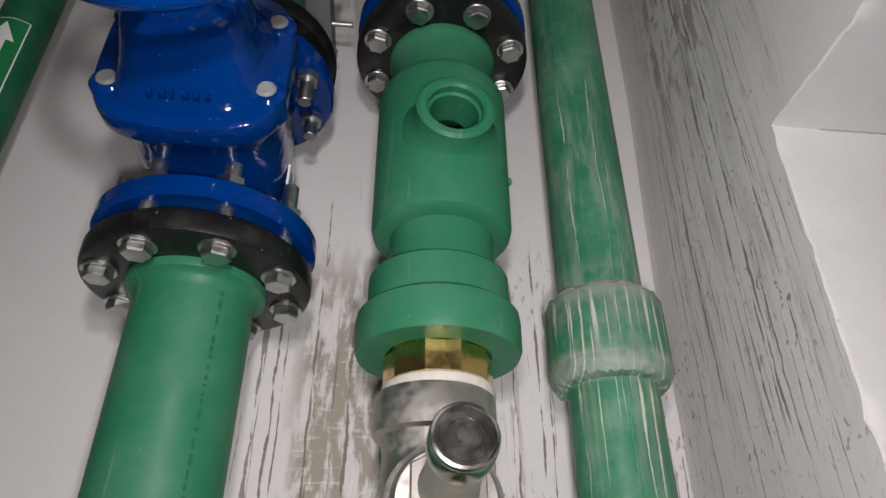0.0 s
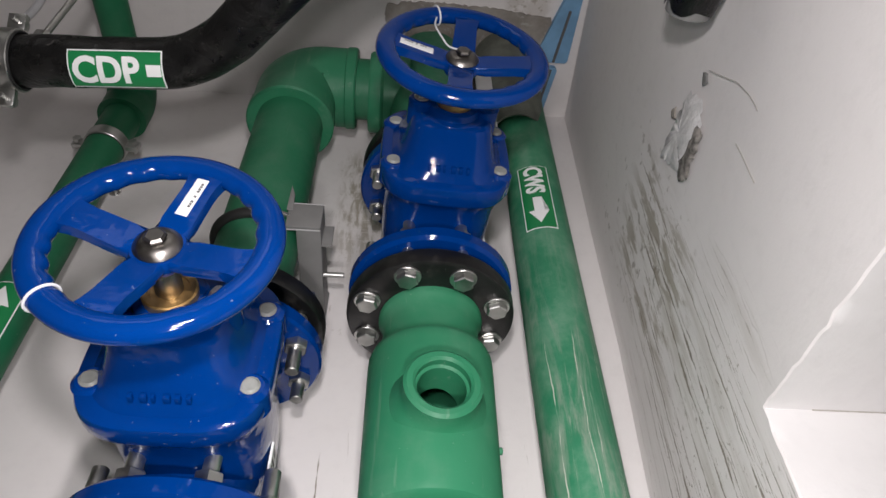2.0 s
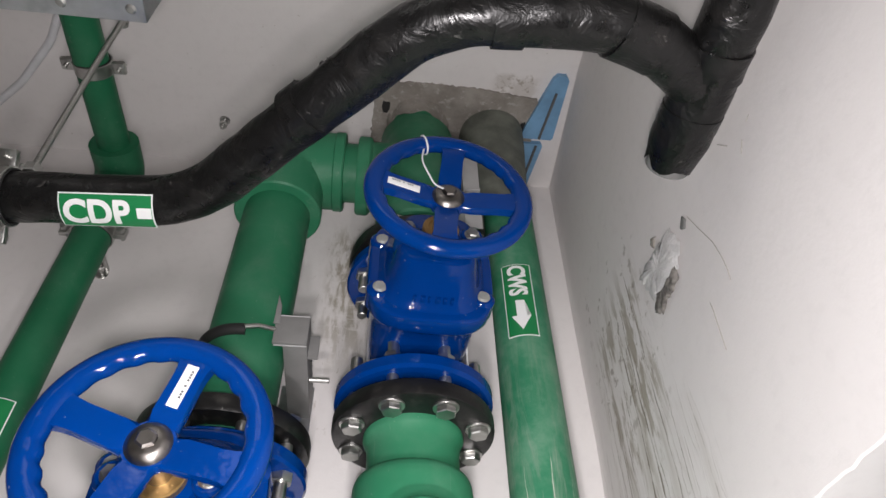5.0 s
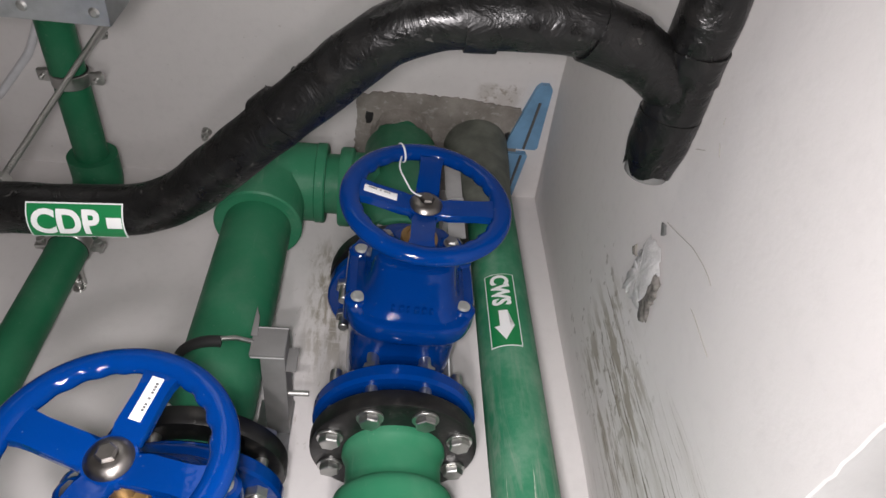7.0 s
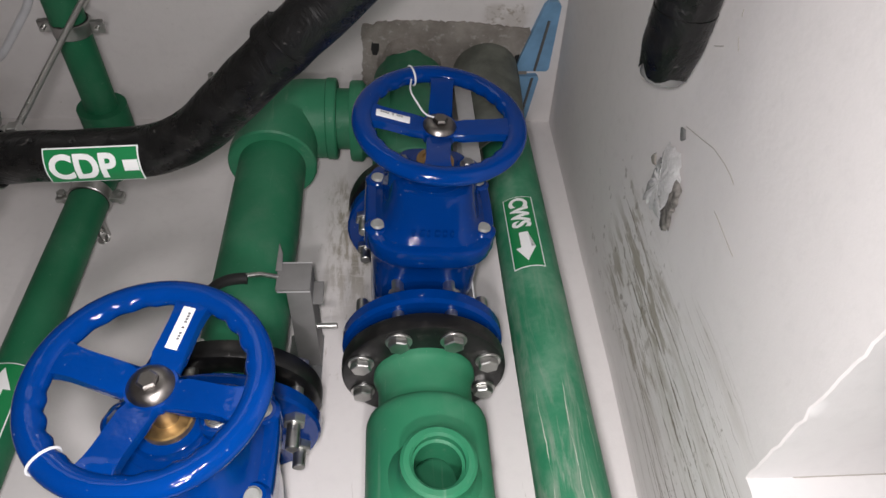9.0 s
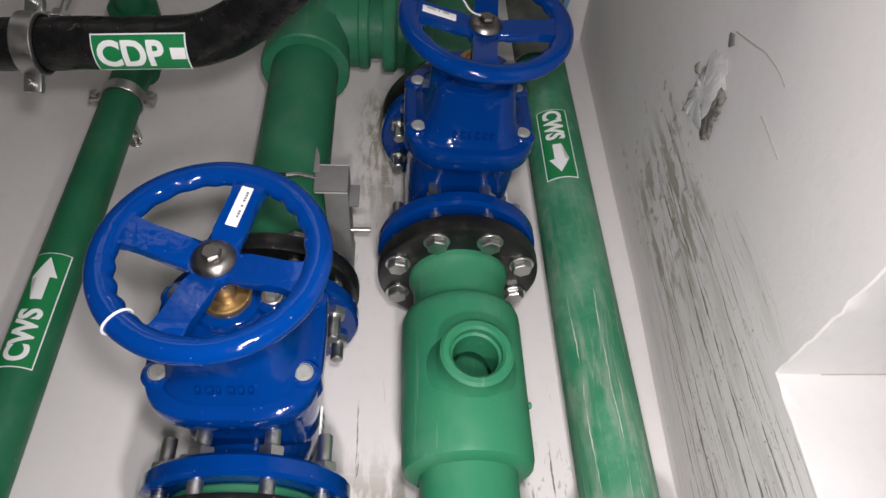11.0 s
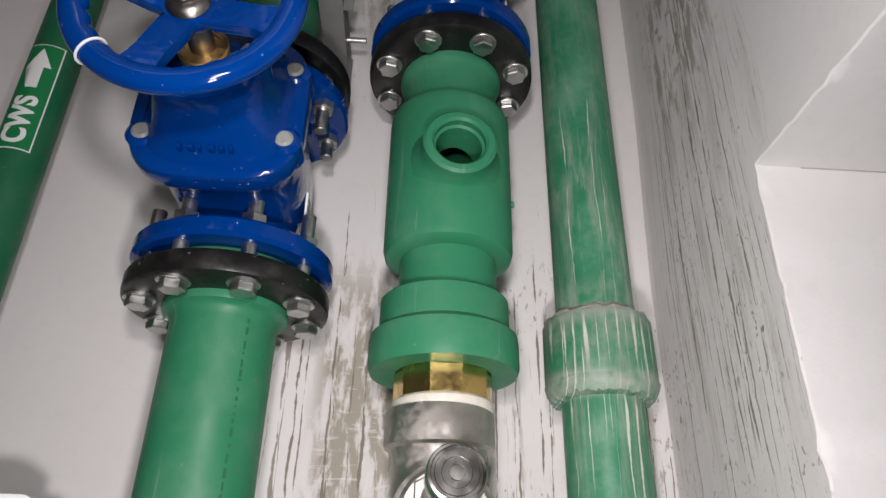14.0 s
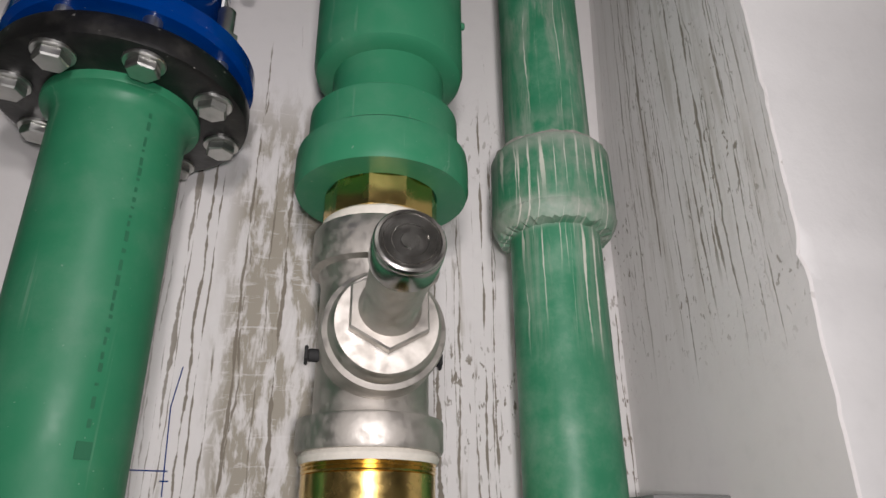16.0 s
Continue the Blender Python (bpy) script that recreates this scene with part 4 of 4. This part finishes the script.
def wrapped(bm, radius, shift, m):
    """Wraps a flat mesh (x along the pipe, y round it, z outwards) on a pipe along local x, and poses it."""
    bmesh.ops.triangulate(bm, faces=bm.faces)
    for v in np.arange(-0.045, 0.046, 0.003):
        geom = list(bm.verts) + list(bm.edges) + list(bm.faces)
        bmesh.ops.bisect_plane(bm, geom=geom, plane_co=(0, v, 0), plane_no=(0, 1, 0))
    for v in bm.verts:
        a, r = v.co.y / radius, radius + v.co.z
        v.co = Vector((v.co.x + shift, r * math.sin(a), r * math.cos(a)))
    bmesh.ops.transform(bm, matrix=m, verts=bm.verts)
    return bm


def sign(label, radius, length, tall, text, text_box, pointer, m):
    """A wrapped label; text_box: shift, length and height of the writing; pointer: shift, length, width of the arrow, or of a bar where the last is 0."""
    s = thing("pipe_sign", label, "pipe label", None, "pipe labels")
    part("border", wrapped(plate(length, tall), radius + 0.0006, 0, m), LABEL_WHITE, s)
    part("ground", wrapped(plate(length - 0.003, tall - 0.003), radius + 0.001, 0, m), LABEL_GREEN, s)
    part("lettering", wrapped(letters(text, *text_box[1:]), radius + 0.0016, text_box[0], m), LABEL_WHITE, s)
    bm = arrow(*pointer[1:3]) if pointer[3] else plate(*pointer[1:3])
    part("arrow", wrapped(bm, radius + 0.0016, pointer[0], m), LABEL_WHITE, s)
    return s


# local x along the text, z outwards; m sets them in the room
def facing(at, along, outward):
    x, z = Vector(along).normalized(), Vector(outward).normalized()
    y = z.cross(x)
    return Matrix(((x.x, y.x, z.x, at[0]), (x.y, y.y, z.y, at[1]), (x.z, y.z, z.z, at[2]), (0, 0, 0, 1)))


sign("green pipe label reading CWS with an arrow down", 0.0452, 0.148, 0.049, "CWS", (-0.038, 0.064, 0.031), (0.034, 0.058, 0.031, 1), facing((XW, YW, 2.508), (0, 0, -1), (-0.24, -0.97, 0)))

# ---- thin pipe at the left ----
XT, YT, ZT, RT = -0.491, 0.655, 2.815, 0.0315
thin = thing("green_pipe", "dark green plastic pipe climbing the wall and crossing the ceiling", "pipe", None, "green pipes")
part("riser", rod(RT, 0.0, ZT - 0.05, 0.001, 0, 40, pose(XT, YT, 0)), GREEN_DARK, thin)
part("ceiling_run", rod(0.0275, 0.05, 2.9, 0.001, 0, 40, pose(XT, YT, ZT) @ FRONT), GREEN_DARK, thin)
bend = thing("pipe_elbow", "dark green plastic elbow between wall and ceiling", "pipe elbow", None, "green fittings")
part("bend", sweep(rounded([(XT, YT, ZT - 0.075), (XT, YT, ZT), (XT, YT - 0.075, ZT)], 0.035, 10), 0.042, 36), GREEN_DARK, bend)
sign("green pipe label reading CWS with an arrow up", RT + 0.0003, 0.17, 0.05, "CWS", (-0.04, 0.074, 0.03), (0.044, 0.066, 0.032, 1), facing((XT, YT, 2.226), (0, 0, 1), (0.06, -0.998, 0)))


def pipe_clamp(at, axis, r, label, stud, ears=(1, 0, 0)):
    """A two-piece zinc clamp with ears, bolts and a stud that holds it; axis: the pipe's way; stud: from the clamp to its fixing."""
    c = thing("pipe_clamp", label, "pipe clamp", None, "pipe clamps")
    m = facing(at, ears, axis)
    part("band", rod(r + 0.003, -0.011, 0.011, 0.0008, r - 0.0005, 40, m), ZINC, c)
    for s in (-1, 1):
        ear = part("ear", block(s * (r + 0.0125) - 0.0105, s * (r + 0.0125) + 0.0105, -0.0045, 0.0045, -0.01, 0.01, 0.0015, m), ZINC, c)
        bm = prism(6, 0.0075, -0.0125, -0.0045, 0.001, m @ pose(s * (r + 0.014), 0, 0, -90, 0, 0))
        rod(0.0035, -0.005, 0.014, 0.0005, 0, 12, m @ pose(s * (r + 0.014), 0, 0, -90, 0, 0), bm)
        part("clamp_bolt", bm, ZINC, ear)
    part("liner", rod(r + 0.0008, -0.0125, 0.0125, 0.0003, r - 0.001, 40, m), RUBBER, c)
    part("stud", sweep([stud[0], stud[1]], 0.005, 12), ZINC, c)
    return c


pipe_clamp((XT, YT, 2.66), (0, 0, 1), RT, "zinc clamp holding the thin pipe to the wall", ((XT, YT + RT, 2.66), (XT, YB, 2.66)))
pipe_clamp((XT + 0.002, 0.425, ZT), (0, 1, 0), 0.0275, "zinc clamp holding the thin pipe under the ceiling", ((XT, 0.425, ZT + 0.0275), (XT, 0.425, ZC)))
pipe_clamp((-0.438, 0.3575, ZK), (1, 0, 0), 0.0325, "zinc hanger clamp round the black wrapped pipe", ((-0.438, 0.3575, ZK + 0.03), (-0.438, 0.3575, ZK + 0.055)), (0, -0.6, 0.8))
hang = thing("hanger_rod", "zinc threaded rod hanging the pipe clamp from the ceiling", "threaded rod")
lean_rod = pose(-0.419, 0.351, ZK, 0, -2.2, 0)
thread = [(0, 0.03)] + [(0.0045 if k % 2 else 0.0036, 0.03 + k * (ZC - ZK - 0.03) / 240) for k in range(241)] + [(0, ZC - ZK)]
bm = lathe(thread, 10, lean_rod)
part("rod", bm, ZINC, hang)
bm = prism(6, 0.0105, 0.034, 0.048, 0.001, lean_rod)
part("nut", bm, ZINC, hang)

# ---- trunking, cable and fixings ----
tray = thing("cable_trunking", "galvanised steel trunking with rivets near the ceiling", "cable trunking")
part("shell", block(-2.39, -0.2175, -0.14, 0.1, 2.365, 2.47, 0.0015), GALV, tray)
for x in (-0.229, -0.286, -0.343, -0.4):
    for y in (0.088, -0.12):
        part("rivet", lathe([(0, 2.3625), (0.003, 2.363), (0.0048, 2.3652), (0.0048, 2.366), (0, 2.366)], 16, pose(x, y, 0)), ZINC, tray)
for x in (-0.4, -1.6):
    part("drop_rod", rod(0.004, 2.465, ZC, 0.0005, 0, 12, pose(x, -0.02, 0)), ZINC, tray)
wire = thing("cable", "white round cable clipped along the ceiling", "cable")
part("sheath", sweep(rounded([(-0.55, -0.4, 2.99), (-0.585, 0.38, 2.99), (-0.64, 0.49, 2.991), (-0.72, 0.585, 2.991), (-0.9, 0.74, 2.991)], 0.15, 8), 0.0075, 14), TIE, wire)


def fixing(at, way, label):
    f = thing("anchor_bolt", label, "anchor bolt", facing(at, Vector(way).orthogonal(), way), "anchor bolts")
    bm = rod(0.0105, 0.0, 0.002, 0.0004, 0, 18)
    part("washer", bm, ZINC, f)
    part("stud", rod(0.004, 0.0, 0.03, 0.0006, 0, 12), ZINC, f)
    part("nut", prism(6, 0.0085, 0.014, 0.022, 0.001), ZINC, f)
    return f


fixing((-0.34, 0.64, ZC), (0, 0, -1), "rusty zinc anchor bolt in the ceiling plaster")
fixing((-0.495, YB, 2.648), (0, -1, 0), "zinc anchor bolt in the wall plaster")
fixing((-0.5, 0.436, ZC), (0.3, 0, -1), "bent zinc anchor bolt in the ceiling plaster")

# blue plates left on the ceiling beside the side wall
for pts, slot in (([(0.279, 0.612), (0.283, 0.585), (0.317, 0.468), (0.325, 0.459), (0.342, 0.459), (0.349, 0.468), (0.3475, 0.606), (0.343, 0.612)], ((0.318, 0.61), (0.33, 0.498))),
                  ([(0.27, 0.74), (0.279, 0.63), (0.285, 0.625), (0.325, 0.624), (0.33, 0.63), (0.318, 0.735), (0.312, 0.74)], ((0.305, 0.735), (0.316, 0.628)))):
    ob = thing("plastic_plate", "pale blue plastic plate stuck to the ceiling corner", "plate", None, "blue plates")
    flat(pts, ZC - 0.012, ZC, "sheet", SKY_BLUE, "", "", ob)
    (xa, ya), (xb, yb) = slot
    part("slot", sweep([(xa, ya, ZC - 0.0125), (xb, yb, ZC - 0.0125)], 0.003, 8), INK, ob)

# dirty sleeve round the water pipe, the hole beside the riser, and a shadow spot by the sleeve
sleeve = thing("pipe_sleeve", "grey mortar-covered sleeve where the pipe enters the ceiling", "pipe sleeve", pose(XW - 0.016, YW - 0.008, 0))
part("collar", lathe([(0.044, 2.72), (0.047, 2.72), (0.053, 2.77), (0.06, 2.85), (0.066, 2.95), (0.068, 3.01), (0.044, 3.01), (0.044, 2.72)], 48), DUSTY, sleeve)
setting("ceiling_gap_and_shade", crumb((-0.012, 0.57, ZC - 0.0035), 0.021, 4.0, (0.7, 1.2, 0.1)), DARK, "dark spot for gap and shadow beside the pipe", "hole")
# no gap here: a flat dark spot modelled for the shadow beside the sleeve
setting("ceiling_gap_and_shade", crumb((0.281, 0.59, ZC - 0.004), 0.013, 9.0, (0.7, 1.4, 0.12)), DARK, "dark spot for gap and shadow beside the pipe", "hole")
torn = thing("mortar_collar", "torn mortar edge round the riser at the ceiling", "mortar edge")
smear = lathe([(0.0545, 2.962), (0.0575, 2.962), (0.0585, 2.975), (0.06, 2.986), (0.066, 2.9985), (0.066, 3.004), (0.0545, 3.004), (0.0545, 2.962)], 72)
for v in smear.verts:
    if v.co.z < 2.99:
        v.co.z += 0.022 * noise.noise(Vector((v.co.x * 45, v.co.y * 45, 2)))
    v.co.x, v.co.y = v.co.x * (1 + 0.03 * noise.noise(v.co * 60)) + XM, v.co.y * (1 + 0.03 * noise.noise(v.co * 60)) + YM
part("smear", smear, MORTAR, torn)

# strap bracket between the two risers
strap = thing("wall_bracket", "galvanised strap bracket between the risers", "bracket")
part("upright", block(0.138, 0.168, 0.56, 0.564, 2.64, 2.88, 0.0008), GREY_LIGHT, strap)
part("foot", block(0.138, 0.168, 0.553, 0.748, 2.732, 2.738, 0.0008), GREY_LIGHT, strap)

# grey support beside the left riser with its clamp band
sup = thing("pipe_support", "grey steel wall bracket with a clamp band on the riser", "pipe support")
part("arm", block(-0.1262, -0.093, 0.557, 0.747, 2.372, 2.419, 0.0012), GREY, sup)
part("end_cap", block(-0.14, -0.0935, 0.5525, 0.557, 2.3715, 2.4185, 0.0008), GREY, sup)
part("cap_fold", block(-0.14, -0.0935, 0.5525, 0.566, 2.4185, 2.4205, 0.0005), GREY_LIGHT, sup)
part("weld_seam", block(-0.1385, -0.0935, 0.5565, 0.5585, 2.3705, 2.3725, 0.0004), GREY_LIGHT, sup)
part("side_tab", block(-0.0932, -0.079, 0.585, 0.588, 2.372, 2.412, 0.0006), GREY, sup)
part("wall_plate", block(-0.144, -0.092, 0.744, 0.749, 2.31, 2.43, 0.001), GALV, sup)
part("fin", outline([(-0.1425, 2.404), (-0.1335, 2.404), (-0.1355, 2.436), (-0.142, 2.456)], 0.5505, 0.553, 0.0004), GREY, sup)
band = [(XL + 0.0572 * math.cos(a), YL + 0.0572 * math.sin(a), 2.385) for a in np.linspace(radians(170), radians(276), 14)]
part("band", sweep(band, 0.0085, 12), RUBBER, sup)
tail = [(XL + 0.004, YL - 0.062, 2.386), (-0.16, YL - 0.058, 2.392), (-0.139, YL - 0.047, 2.396)]
part("band_tail", sweep(rounded(tail, 0.012, 5), 0.0036, 10), ZINC, sup)
part("screw", rod(0.0042, 0, 0.03, 0.0006, 0, 12, pose(-0.094, 0.655, 2.384, 0, 90, 0)), ZINC, sup)

# side wall: filled hole, lower steel angle, cracks of the opening's head
def on_side(points, thick, name, material, parent, seed, amount=0.004):
    bm = bmesh.new()
    pts = ragged(points, amount, seed)
    cy, cz = np.mean([p[0] for p in pts]), np.mean([p[1] for p in pts])
    rng = random.Random(seed)
    outer = [bm.verts.new((XR, y, z)) for y, z in pts]
    inner = [bm.verts.new((XR - thick * rng.uniform(0.75, 1.15), cy + (y - cy) * 0.8, cz + (z - cz) * 0.8)) for y, z in pts]
    core = [bm.verts.new((XR - thick * rng.uniform(0.85, 1.15), cy + (y - cy) * 0.4, cz + (z - cz) * 0.4)) for y, z in pts]
    middle = bm.verts.new((XR - thick, cy, cz))
    n = len(pts)
    for i in range(n):
        j = (i + 1) % n
        bm.faces.new((outer[i], outer[j], inner[j], inner[i]))
        bm.faces.new((inner[i], inner[j], core[j], core[i]))
        bm.faces.new((core[i], core[j], middle))
    return finish(bm, name, material, parent, "", 75)


fill = thing("filled_hole", "rough white filler smeared over a hole in the wall", "wall repair")
on_side([(0.334, 2.418), (0.327, 2.381), (0.342, 2.364), (0.38, 2.366), (0.42, 2.372), (0.427, 2.395), (0.443, 2.434), (0.376, 2.424)], 0.004, "filler", FILLER, fill, 11)
on_side([(0.345, 2.366), (0.35, 2.35), (0.38, 2.349), (0.418, 2.345), (0.427, 2.362), (0.402, 2.373), (0.386, 2.368)], 0.0045, "broken_edge", BROKEN, fill, 5)
on_side([(0.384, 2.446), (0.372, 2.441), (0.38, 2.428), (0.389, 2.436)], 0.002, "scar", MORTAR, fill, 8, 0.003)
on_side([(0.304, 2.406), (0.297, 2.395), (0.306, 2.387), (0.314, 2.396)], 0.0015, "chip", GREY, fill, 3, 0.002)
scrape = thing("wall_scrape", "thin dirty scrape lines curving over the side wall", "scrape", None, "", "structure")
for line in ([(0.294, 2.395), (0.281, 2.357), (0.27, 2.327), (0.266, 2.298), (0.266, 2.28), (0.268, 2.27)], [(0.314, 2.279), (0.314, 2.266), (0.316, 2.244), (0.318, 2.219)], [(0.197, 2.405), (0.186, 2.387)], [(0.164, 2.368), (0.174, 2.358)], [(0.148, 2.377), (0.141, 2.378)]):
    part("stroke", sweep([(XR, y, z) for y, z in line], 0.0004, 6), DIRT, scrape)
bracket = thing("angle_bracket", "dark steel angle bracket between pipe and side wall", "bracket")
part("flange", block(0.283, XR, 0.585, 0.645, 1.602, 1.606, 0.001), GREY, bracket)
part("web", block(0.283, XR, 0.641, 0.645, 1.56, 1.602, 0.001), GREY, bracket)
crack = thing("head_crack", "dark crack along the opening's head", "crack")
part("gap", block(0.4, 0.52, JAMB - 0.001, JAMB + 0.002, HEAD - 0.0008, HEAD + 0.002), DIRT, crack)
part("gap", block(0.55, 0.75, JAMB - 0.001, JAMB + 0.002, HEAD - 0.0008, HEAD + 0.002), DIRT, crack)
crack["kind"] = "structure"

# white box on the back wall, low at the left
boxy = thing("wall_box", "white plastic enclosure standing off the wall on a grey bracket", "enclosure")
bm = block(-0.62, -0.2915, 0.53, 0.56, 1.25, 1.728)
bmesh.ops.bevel(bm, geom=[e for e in bm.edges if abs(e.verts[0].co.y - e.verts[1].co.y) > 0.02], offset=0.014, segments=5, affect="EDGES", profile=0.5)
part("cover", bm, LABEL_WHITE, boxy)
part("clip", block(-0.31, -0.283, 0.562, 0.58, 1.672, 1.708, 0.002), GREY, boxy)
part("standoff", block(-0.6, -0.45, 0.56, 0.744, 1.3, 1.6, 0.003), GREY, boxy)
board = thing("backing_board", "grey painted board on the wall behind the enclosure", "board")
part("sheet", block(-0.75, -0.352, YB - 0.003, YB, 1.2, 1.688, 0.001), GREY_LIGHT, board)
part("marking", block(-0.345, -0.24, YB - 0.0012, YB, 1.6855, 1.6875), GREY_LIGHT, board)
for pts in ((-0.17, 1.635, -0.125, 1.634), (-0.125, 1.734, -0.131, 1.694), (-0.131, 1.694, -0.127, 1.611), (-0.131, 1.625, -0.123, 1.625)):
    pen = thing("pen_mark", "thin blue pen line drawn on the wall", "pen mark", None, "pen marks", "structure")
    part("stroke", sweep([(pts[0], YB - 0.0003, pts[1]), (pts[2], YB - 0.0003, pts[3])], 0.0007, 6), BLUE, pen)

# the text of the condensate label, on the wrap
tilt = radians(73)
sign("green pipe label reading CDP with a white arrow tail", 0.0322, 0.103, 0.044, "CDP", (-0.01, 0.073, 0.031), (0.0415, 0.016, 0.013, 0), facing((-0.310, 0.3515, ZK), (1, -0.06, 0), (-0.06 * math.cos(tilt), -math.cos(tilt), -math.sin(tilt))))
